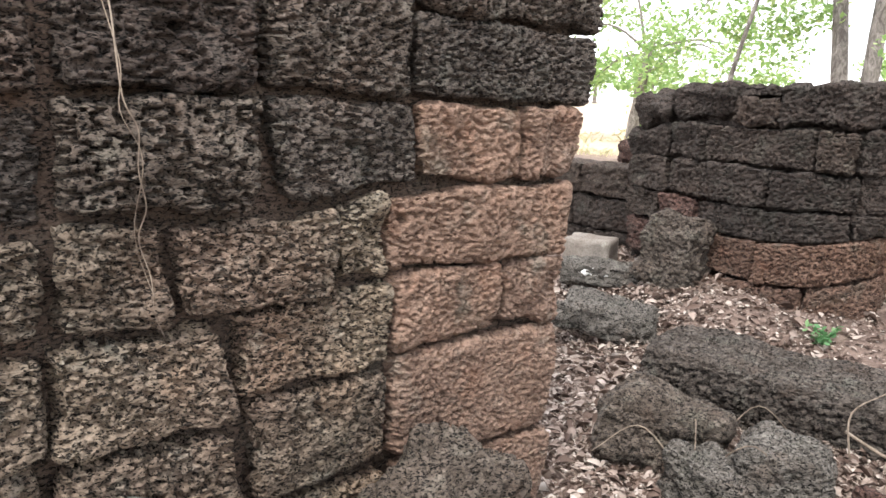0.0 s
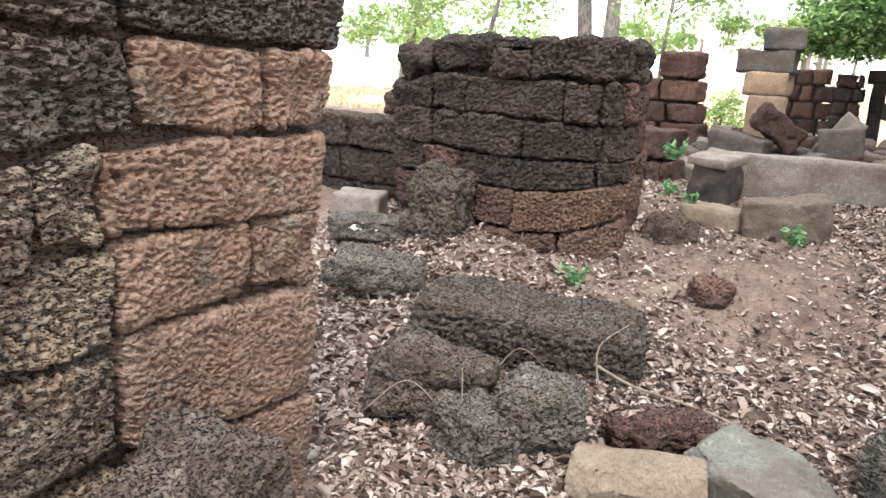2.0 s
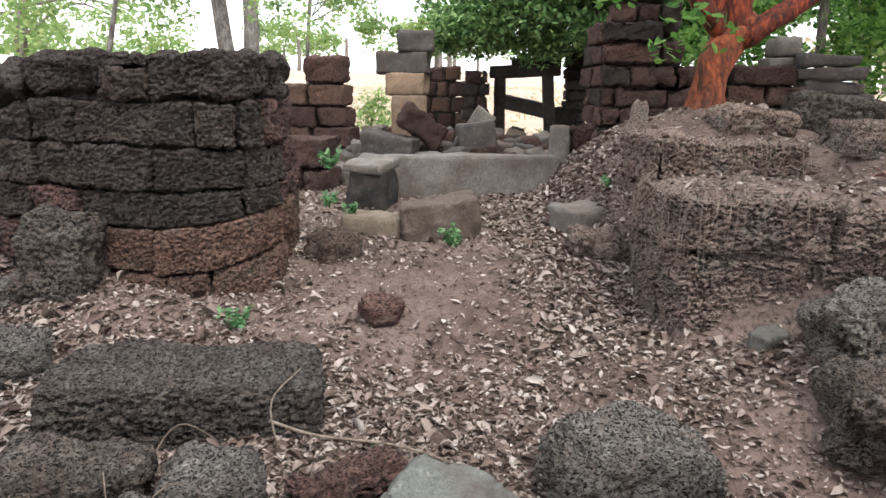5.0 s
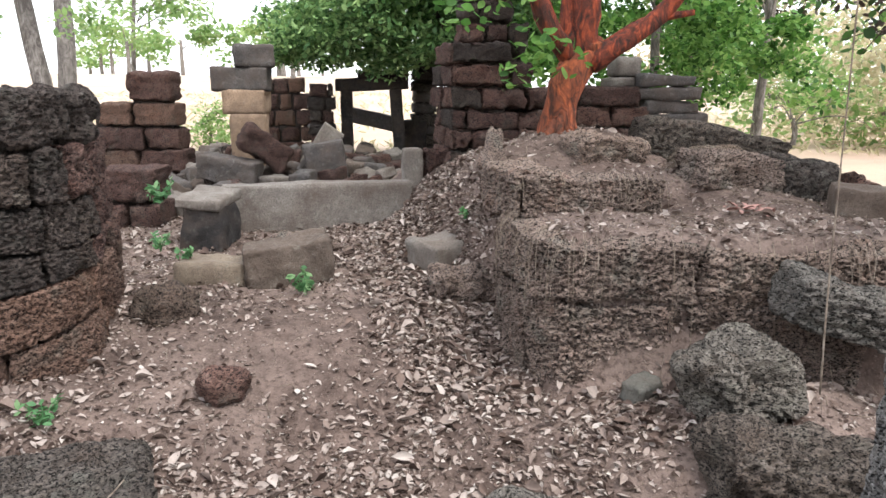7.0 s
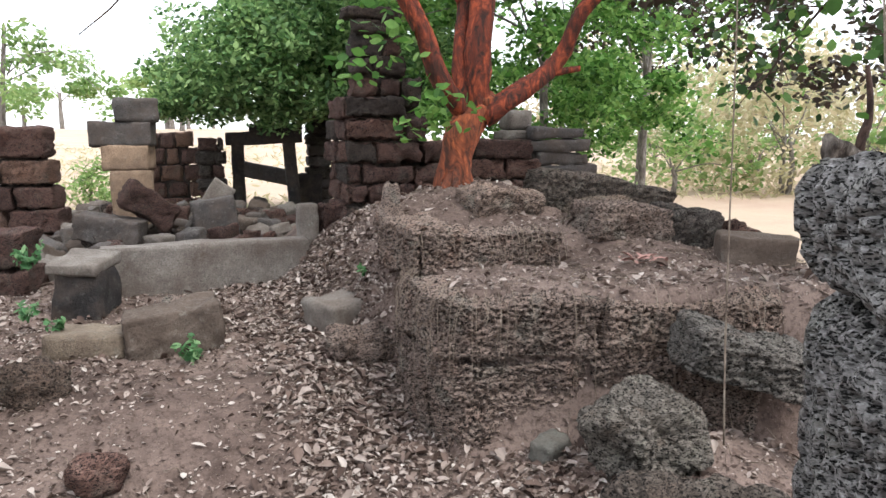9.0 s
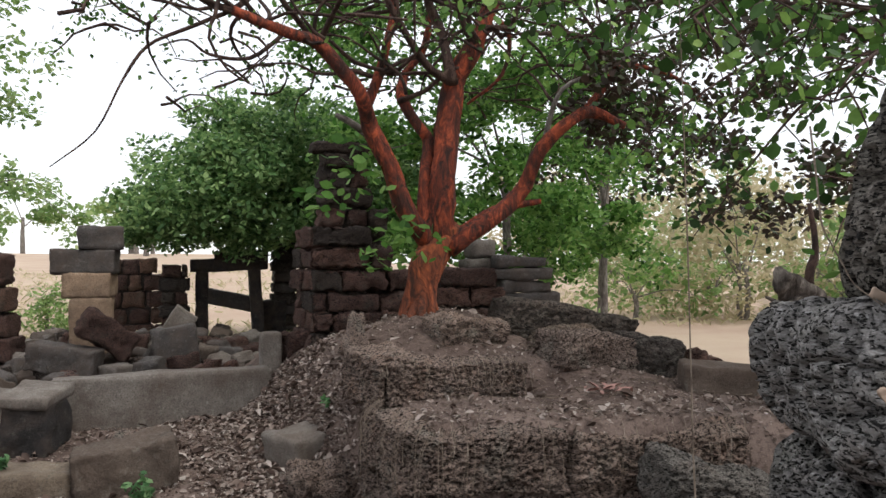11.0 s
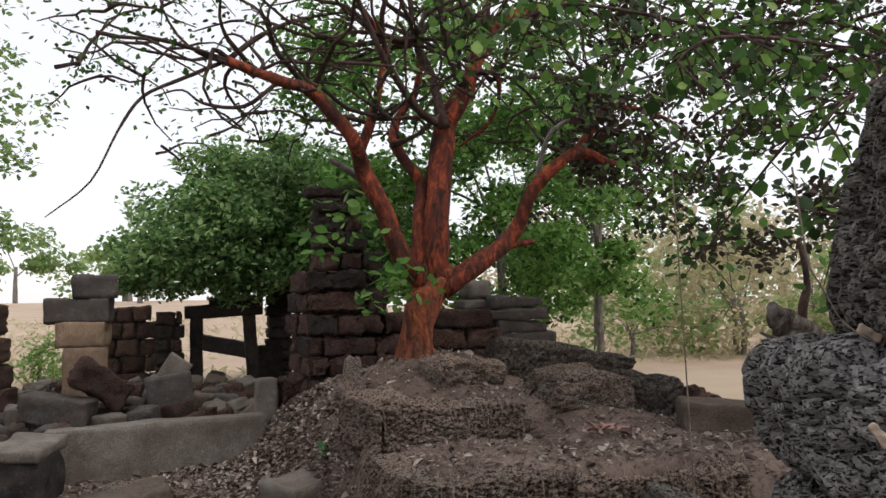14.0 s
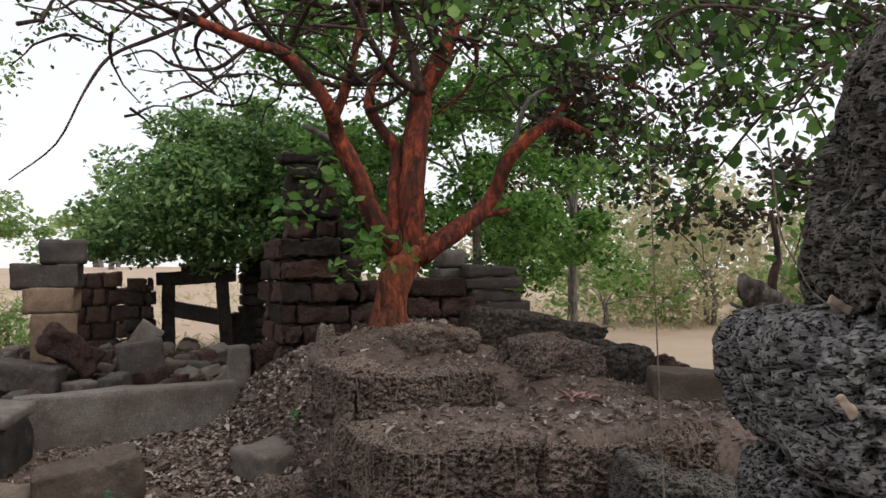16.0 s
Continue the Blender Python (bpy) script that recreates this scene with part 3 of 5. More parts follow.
part("wall_core", mesh_of("wall_core", core_v, [(0, 1, 3, 2), (4, 6, 7, 5), (0, 4, 5, 1), (2, 3, 7, 6), (1, 5, 7, 3), (0, 2, 6, 4)], LAT_CORE, False), west, "earth and rubble packing in the joints")

# ---- the north wall with its rounded corner ----
north = empty("wall_north", "round-cornered laterite wall, dark courses over red ones", "wall", kind="structure")
line_n = Line((-2.95, 4.46), (-1.36, 4.01), (-1.12, 4.12), (-1.04, 4.40), (-1.26, 5.6), bend=0.16, sag=lambda s, z: 0.13 * soft(1.2, 2.15, s) * (1 - soft(0.55, 1.05, z)))
NW = dict(gap=0.012, res=0.008, depth=0.30, pit=0.0068, freq=36.0, layers=2.1)
course(line_n, north, [LAT_BASE], 0.06, 0.43, [0.60, 1.66, 2.35, 2.8, 3.3], 51, **{**NW, "depth": 0.34})
course(line_n, north, [LAT_PURPLE], 0.43, 0.69, [0.1, 0.42, 0.80], 52, **NW)
course(line_n, north, [LAT_BASE], 0.43, 0.69, [0.81, 1.30, 2.04, 2.36, 2.8, 3.3], 53, **NW)
course(line_n, north, [LAT_PURPLE, LAT_TOWER], 0.69, 0.90, [0.10, 0.44, 0.80, 1.88, 2.06, 2.3, 2.7, 3.2], 54, **NW)
course(line_n, north, [LAT_TOWER, LAT_PURPLE, LAT_TOWER], 0.90, 1.15, [0.09, 0.50, 0.82, 1.33, 1.90, 2.12, 2.5, 3.1], 55, **NW)
course(line_n, north, [LAT_TOWER], 1.15, 1.39, [0.50, 0.80, 1.62, 1.86], 56, **NW)
course(line_n, north, [LAT_PURPLE, LAT_TOWER], 1.15, 1.40, [1.86, 2.06, 2.4, 2.9], 66, **NW)
course(line_n, north, [LAT_TOWER], 1.12, 1.35, [0.08, 0.50], 67, **{**NW, "corner": 0.16, "swell": 0.03})
course(line_n, north, [LAT_TOWER], 1.36, 1.58, [0.10, 0.47], 57, **{**NW, "corner": 0.28, "swell": 0.05})
course(line_n, north, [LAT_TOWER], 1.39, 1.63, [0.46, 1.06], 68, **{**NW, "corner": 0.26, "swell": 0.05})
course(line_n, north, [LAT_TOWER], 1.55, 1.64, [1.04, 1.36], 58, **{**NW, "corner": 0.3, "swell": 0.02})
course(line_n, north, [LAT_CORE], 1.38, 1.57, [1.02, 1.36], 69, res=0.012, depth=0.2, corner=0.2)
course(line_n, north, [LAT_TOWER], 1.40, 1.65, [1.34, 2.18, 2.55], 59, **{**NW, "corner": 0.17, "swell": 0.03})
course(Line((-4.6, 4.80), (-2.55, 4.60)), north, [LAT_TOWER, LAT_TOWER], 0.18, 0.49, [0.0, 0.6, 1.2, 1.75], 60)
course(Line((-4.6, 4.80), (-2.55, 4.60)), north, [LAT_TOWER], 0.49, 0.76, [0.0, 0.55, 1.05, 1.72], 61)
course(Line((-4.6, 4.80), (-2.55, 4.60)), north, [LAT_TOWER], 0.76, 1.02, [0.0, 0.62, 1.12, 1.75], 62)
course(Line((-4.0, 5.05), (-2.6, 4.9)), north, [LAT_PURPLE], 1.02, 1.22, [0.65, 1.0, 1.35], 63, corner=0.2)
inner = Line((-2.86, 4.60), (-1.38, 4.17), (-1.22, 4.32), (-1.42, 5.5), bend=0.05)
cv, cf = [], []
for s in (0.05, 0.6, 1.2, 1.6, 1.8, 2.2, 2.8):
    c, nn = inner.at(s)
    for d, z in ((0.05, 0.1), (0.05, 1.46), (-0.25, 1.46), (-0.25, 0.1)):
        cv.append((c.x + nn.x * d, c.y + nn.y * d, z))
for i in range(6):
    for k in range(4):
        cf.append((i * 4 + k, i * 4 + (k + 1) % 4, i * 4 + 4 + (k + 1) % 4, i * 4 + 4 + k))
cf += [(0, 1, 2, 3), (27, 26, 25, 24)]
part("wall_core", mesh_of("wall_core", cv, cf, LAT_TOWER, False), north, "earth packing behind the blocks")

# ---- the terrace front and its step ----
terrace = empty("wall_terrace", "low laterite terrace edge matted with rootlets and soil", "terrace", kind="structure")
line_t = Line((1.02, 4.80), (1.05, 4.10), (1.17, 3.93), (1.85, 3.84), (2.75, 3.55), (3.6, 3.5), bend=0.07)
course(line_t, terrace, [LAT_SOIL], 0.66, 0.965, [0.0, 0.70], 70, corner=0.08, swell=0.03, pit=0.010, layers=2.4, freq=34.0, res=0.0075, gap=0.016)
course(line_t, terrace, [LAT_SOIL], 0.66, 0.965, [0.70, 1.56], 71, corner=0.10, swell=0.035, pit=0.010, layers=2.4, freq=34.0, res=0.0075, gap=0.016)
course(line_t, terrace, [LAT_SOIL], 0.64, 0.95, [1.57, 2.40], 72, corner=0.09, swell=0.035, pit=0.010, layers=2.4, freq=34.0, res=0.0075, gap=0.016)
course(line_t, terrace, [LAT_SOIL], 0.10, 0.66, [0.0, 0.62], 73, corner=0.05, swell=0.025, pit=0.010, layers=2.4, freq=34.0, res=0.0075, gap=0.016)
course(line_t, terrace, [LAT_SOIL, LAT_SOIL], 0.14, 0.66, [0.63, 1.50, 2.3], 74, corner=0.05, swell=0.03, pit=0.010, layers=2.4, freq=34.0, res=0.0075, gap=0.016)
step = empty("wall_step", "soil-capped laterite step above the terrace, hung with roots", "step", kind="structure")
line_s = Line((1.08, 5.5), (1.10, 4.66), (2.15, 4.62), (2.9, 4.75), bend=0.05)
course(line_s, step, [LAT_SOIL], 0.90, 1.20, [0.0, 0.86], 76, corner=0.10, swell=0.03, pit=0.010, layers=2.4, freq=34.0, res=0.0075, gap=0.016)
course(line_s, step, [LAT_SOIL], 0.90, 1.19, [0.87, 1.75], 77, corner=0.12, swell=0.04, pit=0.010, layers=2.4, freq=34.0, res=0.0075, gap=0.016)

# ---- loose stones in the foreground ----
LB, GL = "block", "fallen laterite blocks"
rock("fallen_block", (1.20, 0.52, 0.42), pose(-1.21, 3.36, -0.16, 5, 3, 15), LAT_DARK, "long dark pitted laterite block lying on leaf litter", LB, 101, 0.0108, group=GL, corner=0.17, swell=0.03, pit=0.010, facets=5, cut=0.78)
rock("fallen_block", (0.56, 0.42, 0.34), pose(-1.38, 2.62, -0.16, 0, 8, 30), LAT_DARK, "crumbling laterite lump tangled with dry twigs", LB, 102, 0.0108, group=GL, corner=0.35, swell=0.06, pit=0.010)
rock("fallen_block", (0.34, 0.36, 0.34), pose(-0.80, 2.66, -0.16, 6, -5, 20), LAT_GREY, "dark grey worn block with a slanting face", LB, 103, 0.0108, group=GL, corner=0.15, swell=0.02, pit=0.008, facets=6)
rock("fallen_block", (0.34, 0.30, 0.24), pose(-1.02, 2.42, -0.16, -8, 12, -25), LAT_GREY, "small grey angular block among dry leaves", LB, 104, 0.0108, group=GL, corner=0.15, swell=0.02, pit=0.008, facets=7)
rock("fallen_block", (0.46, 0.20, 0.17), pose(-0.36, 2.88, -0.13, 4, -9, 24), LAT_PURPLE, "small reddish-brown laterite bar on the leaf litter", LB, 105, 0.0108, group=GL, corner=0.3, swell=0.04, pit=0.010)
rock("boulder", (0.52, 0.40, 0.22), pose(0.03, 2.72, -0.15, 5, 6, -18), SAND_GREEN, "greenish grey sandstone boulder half sunk in leaves", "boulder", 106, 0.012, corner=0.1, swell=0.014, pit=0.003, facets=9, cut=0.62)
rock("boulder", (0.52, 0.30, 0.20), pose(-0.34, 2.44, -0.15, 4, -4, 14), SAND_TAN, "yellowish flat sandstone lump on the ground", "boulder", 107, 0.012, corner=0.12, swell=0.012, pit=0.003, facets=8, cut=0.62)
rock("fallen_block", (0.62, 0.52, 0.42), pose(0.70, 2.86, -0.16, 3, 5, 14), LAT_GREY, "large rough laterite rock with a dark broken side", LB, 108, 0.0108, group=GL, corner=0.3, swell=0.05, pit=0.010, facets=7, cut=0.66)
rock("fallen_block", (0.23, 0.20, 0.17), pose(-0.43, 4.04, on(-0.43, 4.04), 0, 6, 20), LAT_PURPLE, "rounded earthy laterite stone on bare soil", LB, 109, 0.012, group=GL, corner=0.42, swell=0.015, pit=0.004)
rock("fallen_block", (0.62, 0.42, 0.20), pose(-2.30, 3.52, on(-2.3, 3.52), 0, 4, 25), LAT_GREY, "flat grey laterite block sunk in dead leaves", LB, 110, 0.02, group=GL, corner=0.25, swell=0.03, pit=0.010)
rock("fallen_block", (0.90, 0.34, 0.16), pose(-2.55, 4.08, on(-2.55, 4.08), 0, -3, 18), LAT_GREY, "low flat block along the foot of the wall", LB, 111, 0.02, group=GL, corner=0.25, swell=0.03, pit=0.010)
rock("fallen_block", (0.42, 0.32, 0.50), pose(-2.24, 4.06, on(-2.24, 4.06), -10, 8, 10), LAT_DARK, "upright dark block leaning on the wall foot", LB, 112, 0.0125, group=GL, corner=0.2, swell=0.03, pit=0.010, facets=5)
rock("cut_stone", (0.36, 0.30, 0.24), pose(-2.98, 4.22, on(-2.98, 4.22), 0, 0, 20), SAND_GREY, "squared pale grey sandstone block beside the wall", "stone", 113, 0.03, corner=0.08, swell=0.01, pit=0)
rock("fallen_block", (0.48, 0.74, 0.64), pose(-1.14, 1.02, -0.14, 0, 0, 12), LAT_DARK, "grey lichened laterite rock heaped against the wall", LB, 114, 0.0125, group=GL, corner=0.45, swell=0.07, pit=0.010, taper=0.25)
rock("cut_stone", (0.42, 0.52, 0.16), pose(-1.14, 0.10, 0.37, 4, -10, 20), SAND_GREEN, "greenish sandstone slab at the foot of the wall", "stone", 115, 0.014, corner=0.05, swell=0.008, pit=0, facets=4, cut=0.8)
rock("fallen_block", (0.34, 0.28, 0.22), pose(-0.86, 4.88, on(-0.86, 4.88, 0.08), 0, 0, 40), LAT_CORE, "rounded earthy stone near the wall corner", LB, 116, 0.013, group=GL, corner=0.4, swell=0.03, pit=0.006)
# beside the terrace
rock("fallen_block", (0.46, 0.42, 0.38), pose(1.80, 3.46, on(1.82, 3.44, 0.12), 0, 4, 10), LAT_GREY, "rounded grey lichened laterite rock below the terrace", LB, 117, 0.0108, group=GL, corner=0.42, swell=0.06, pit=0.010)
rock("fallen_block", (0.70, 0.34, 0.22), pose(2.34, 3.50, 0.62, 6, 16, -16), LAT_GREY, "grey block tilted against the terrace edge", LB, 118, 0.0125, group=GL, corner=0.18, swell=0.03, pit=0.010)
rock("fallen_block", (0.62, 0.46, 0.42), pose(1.82, 3.02, on(1.82, 3.02, 0.1), 0, -6, -20), LAT_DARK, "grey pitted rock with litter in its hollow", LB, 119, 0.0125, group=GL, corner=0.4, swell=0.07, pit=0.010)
rock("boulder", (0.18, 0.13, 0.11), pose(1.52, 3.78, on(1.52, 3.78, 0.02), 8, 0, 30), SAND_GREEN, "small greenish stone in the leaf litter", "boulder", 120, 0.02, corner=0.15, swell=0.01, pit=0, facets=6)
rock("fallen_block", (0.46, 0.40, 0.22), pose(0.90, 5.20, on(0.90, 5.20, 0.06), 0, 6, 15), LAT_SOIL, "low earthy lump among dry leaves", LB, 121, 0.02, group=GL, corner=0.42, swell=0.05)
# mid ground
rock("cut_stone", (0.40, 0.42, 0.34), pose(0.86, 5.74, 0.29, 0, -4, 28), SAND_GREY, "broken grey sandstone block sunk in the slope", "stone", 130, 0.03, corner=0.08, swell=0.02, pit=0, chip=0.12)
rock("cut_stone", (0.58, 0.34, 0.31), pose(-0.21, 5.62, on(-0.21, 5.62, 0.04), 0, -7, 6), SAND_BROWN, "brown squared block lying tilted beside a weed", "stone", 131, 0.022, corner=0.09, swell=0.02, pit=0.004)
rock("cut_stone", (0.46, 0.30, 0.17), pose(-0.72, 5.66, on(-0.72, 5.66, 0.02), 0, 2, -6), SAND_TAN, "low buff slab edging the sunken block", "stone", 132, 0.03, corner=0.1, swell=0.015, pit=0)
# one block's shade and lit top put into colour: near-black body, grey slab
rock("cut_stone", (0.34, 0.40, 0.42), pose(-0.90, 6.62, 0.34, 0, 0, -14), SAND_BLACK, "block coloured near black for the shade in a hollow", "stone", 146, 0.02, corner=0.06, swell=0.015, pit=0, facets=3, cut=0.8)
rock("cut_stone", (0.36, 0.44, 0.08), pose(-0.91, 6.63, 0.755, 6, 3, -14), SAND_GREY, "grey slab added as the lit top of the near-black block", "stone", 133, 0.02, corner=0.12, swell=0.012, pit=0, facets=4, cut=0.8)
rock("stone_slab", (1.66, 0.22, 0.48), pose(-0.06, 7.18, 0.36, 0, 0, 6), SAND_GREY, "long grey sandstone slab standing on its edge", "slab", 134, 0.035, corner=0.06, swell=0.012, pit=0)
rock("soil_heap", (0.40, 0.32, 0.16), pose(-0.22, 6.15, on(-0.22, 6.15, 0.0), 0, 0, 0), LAT_SOIL, "small heap of red soil behind a block", "soil", 135, 0.022, corner=0.45, swell=0.04)
rock("stone_post", (0.18, 0.20, 0.42), pose(0.80, 7.62, 0.68, 0, 0, 4), SAND_GREY, "short grey stone post with a drilled hole", "post", 136, 0.03, corner=0.1, swell=0.01, pit=0)
rock("fallen_block", (0.34, 0.26, 0.30), pose(1.08, 7.66, 0.80, 0, 0, 4), LAT_PURPLE, "brown block beside the short post", LB, 137, 0.03, group=GL, corner=0.12, swell=0.02)
rock("pointed_stone", (0.20, 0.18, 0.30), pose(1.22, 5.90, on(1.22, 5.9), 0, 4, 20), LAT_SOIL, "pointed upright stone on the mound", "stone", 138, 0.03, corner=0.2, swell=0.02, pit=0, taper=0.6)
rock("fallen_block", (0.54, 0.40, 0.27), pose(2.02, 5.90, 1.06, 0, 5, 8), LAT_SOIL, "shaggy grey block below the tree, matted with roots", LB, 139, 0.013, group=GL, corner=0.14, swell=0.03, facets=5, pit=0.010)
rock("fallen_block", (1.14, 0.48, 0.36), pose(2.92, 6.10, 1.02, 0, 9, -6), LAT_DARK, "long weathered block sloping off the mound", LB, 140, 0.013, group=GL, corner=0.10, swell=0.025, pit=0.009, facets=4, cut=0.78)
rock("fallen_block", (0.50, 0.30, 0.30), pose(2.75, 5.72, 0.98, 0, 6, 20), LAT_BROWN, "wedge-shaped brown block in front of a longer one", LB, 141, 0.013, group=GL, corner=0.10, swell=0.02, pit=0.008, facets=5, cut=0.66)
rock("fallen_block", (0.62, 0.46, 0.26), pose(2.56, 5.10, 1.02, 0, 4, 10), LAT_SOIL, "earth-covered block on the terrace", LB, 142, 0.013, group=GL, corner=0.25, swell=0.03, pit=0.009, facets=5)
rock("fallen_block", (0.44, 0.32, 0.27), pose(2.98, 5.06, 0.98, 0, 12, -24), LAT_DARK, "dark rounded block at the terrace end", LB, 143, 0.013, group=GL, corner=0.14, swell=0.025, pit=0.008, facets=5)
rock("fallen_block", (0.24, 0.22, 0.20), pose(3.38, 5.0, 0.93, 0, 24, 10), LAT_PURPLE, "small reddish block tipped on a corner", LB, 144, 0.03, group=GL, corner=0.1, swell=0.02)
rock("cut_stone", (0.42, 0.28, 0.20), pose(3.12, 4.46, 0.93, 0, 2, -30), SAND_BROWN, "squared grey-brown block closing the terrace end", "stone", 145, 0.03, corner=0.07, swell=0.012, pit=0)

# ---- the rough stone pier beside the camera's last stand ----
pier = empty("stone_pier", "rough grey laterite pier of deeply pitted stacked blocks", "pier", at=(1.35, 1.68, -0.1))


def pier_block(size, m, seed, **kw):
    pts, quads = lump_points(size, 0.0072 if size[2] != 0.72 else 0.012, seed, **{"corner": 0.2, "swell": 0.022, "pit": 0.013, "freq": 41.0, "layers": 1.25, **kw})
    w = m
    # shade on the top block is put into its colour: darker LAT_GREY
    part("laterite_block", mesh_of("laterite_block", moved(w, pts + (0, 0, size[2] / 2)), quads, LAT_CORAL if size[2] != 0.5 else LAT_GREY), pier)


pier_block((0.62, 0.60, 0.72), pose(1.49, 1.71, -0.12, 0, 0, -28), 150)
pier_block((0.66, 0.60, 0.86), pose(1.42, 1.685, 0.57, 0, 0, -30), 151)
pier_block((0.62, 0.56, 0.22), pose(1.35, 1.645, 1.42, 0, 3, -26), 152, corner=0.28)
pier_block((0.46, 0.46, 0.50), pose(1.30, 1.56, 1.62, 0, 6, -32), 153, corner=0.2, taper=0.15)

# ---- stacks, pillar and doorway behind ----
bk = empty("block_stack", "stack of red-brown laterite blocks with bored holes", "wall", at=(-2.2, 9.7, 0.4))
line_b = Line((-3.1, 9.60), (-1.6, 9.45), bend=0.02)
course(line_b, bk, [LAT_PURPLE], 1.48, 1.82, [0.83, 1.34], 81, depth=0.45, res=0.035)
course(line_b, bk, [LAT_BASE, LAT_PURPLE], 1.19, 1.47, [0.5, 0.88, 1.37], 82, depth=0.45, res=0.035)
course(line_b, bk, [LAT_PURPLE], 0.93, 1.19, [0.45, 1.0, 1.40], 83, depth=0.45, res=0.035)
course(line_b, bk, [LAT_PURPLE, LAT_BASE], 0.66, 0.93, [0.4, 0.92, 1.45], 84, depth=0.45, res=0.035)
course(line_b, bk, [LAT_PURPLE], 0.30, 0.66, [0.35, 1.0, 1.48], 85, depth=0.45, res=0.035)
bd = empty("block_stack", "low stack of dark laterite blocks, the lower ones upright", "wall", at=(-1.7, 7.4, 0.35))
line_d = Line((-2.6, 7.25), (-1.40, 7.12), bend=0.02)
course(line_d, bd, [LAT_PURPLE], 0.68, 0.97, [0.0, 0.62, 1.18], 86, depth=0.45, res=0.03)
course(line_d, bd, [LAT_PURPLE], 0.25, 0.67, [0.0, 0.35, 0.62, 0.92, 1.2], 87, depth=0.45, res=0.03)

pillar = empty("stone_pillar", "leaning stack of sandstone with dark cap stones", "pillar", at=(-0.95, 9.85, 0.45))


def pillar_piece(name, x0, x1, z0, z1, mat, seed, label, yaw=0.0):
    pts, quads = lump_points((x1 - x0, 0.5, z1 - z0), 0.04, seed, corner=0.07, swell=0.015, pit=0.0, chip=0.06)
    w = pose((x0 + x1) / 2, 9.85, (z0 + z1) / 2, 0, 0, yaw)
    part(name, mesh_of(name, moved(w, pts), quads, mat), pillar, label)


pillar_piece("top_stone", -1.10, -0.64, 1.87, 2.13, SAND_DARK, 160, "dark weathered top stone", 5)
pillar_piece("cap", -1.36, -0.70, 1.60, 1.88, SAND_DARK, 161, "wide dark cap stone")
pillar_piece("capital", -1.22, -0.73, 1.33, 1.62, SAND_BUFF, 162, "yellow-buff block", -3)
pillar_piece("shaft", -1.16, -0.74, 0.40, 1.34, SAND_BUFF, 163, "yellow-buff shaft")

door = empty("doorway_frame", "near-black stone doorway frame standing free", "doorway", at=(0.65, 12.7, 0.5))


def door_piece(name, size, m, seed):
    pts, quads = lump_points(size, 0.05, seed, corner=0.06, swell=0.012, pit=0.0)
    w = m
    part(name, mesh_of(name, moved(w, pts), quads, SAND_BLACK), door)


door_piece("lintel", (1.16, 0.4, 0.20), pose(0.62, 12.7, 1.70, 0, -2, 0), 170)
door_piece("lintel_cap", (0.80, 0.42, 0.14), pose(0.80, 12.7, 1.84, 0, -2, 0), 171)
door_piece("post", (0.20, 0.36, 1.25), pose(0.22, 12.7, 1.02, 0, 0, 0), 172)
door_piece("post", (0.18, 0.36, 1.25), pose(1.04, 12.7, 1.02, 0, -4, 0), 173)
rock("fallen_beam", (0.95, 0.3, 0.26), pose(0.66, 13.3, 0.98, 0, 12, -4), SAND_DARK, "dark stone beam leaning behind the doorway", "beam", 174, 0.05, corner=0.06, swell=0.01, pit=0)
rock("fallen_beam", (0.50, 0.3, 0.60), pose(1.30, 13.2, 0.5, 0, 0, 0), SAND_BLACK, "near-black broken block beside the doorway", "stone", 175, 0.05, corner=0.1, swell=0.03, pit=0)
side = empty("block_stack", "narrow pier of thin dark stones beside the doorway", "wall", at=(1.55, 13.2, 0.5))
line_p = Line((1.30, 13.1), (1.80, 13.1), bend=0.02)
for k in range(9):
    course(line_p, side, [LAT_DARK, SAND_DARK], 0.5 + 0.18 * k, 0.5 + 0.18 * (k + 1), [0.02 * (k % 3), 0.44 + 0.03 * (k % 2)], 180 + k, depth=0.4, res=0.06)
frag = empty("block_stack", "ragged red-brown laterite wall end by the doorway", "wall", at=(-0.3, 12.3, 0.5))
line_f = Line((-0.75, 12.2), (0.1, 12.2), bend=0.02)
for k in range(6):
    course(line_f, frag, [LAT_PURPLE, LAT_DARK], 0.5 + 0.2 * k, 0.5 + 0.2 * (k + 1), [0.36 + 0.04 * (k % 2), 0.60 + 0.04 * (k % 3), 0.80 - 0.03 * (k % 2)], 190 + k, depth=0.4, res=0.05)
wallf = empty("block_stack", "far red-brown wall behind fallen stones", "wall", at=(-0.9, 14.0, 0.5))
line_ff = Line((-1.6, 14.0), (0.2, 14.0), bend=0.02)
for k in range(5):
    course(line_ff, wallf, [LAT_BASE, LAT_PURPLE], 0.4 + 0.28 * k, 0.4 + 0.28 * (k + 1), [0.1 * k, 0.55 + 0.1 * (k % 2), 1.05 - 0.06 * k, 1.5 - 0.1 * k], 200 + k, depth=0.4, res=0.07)

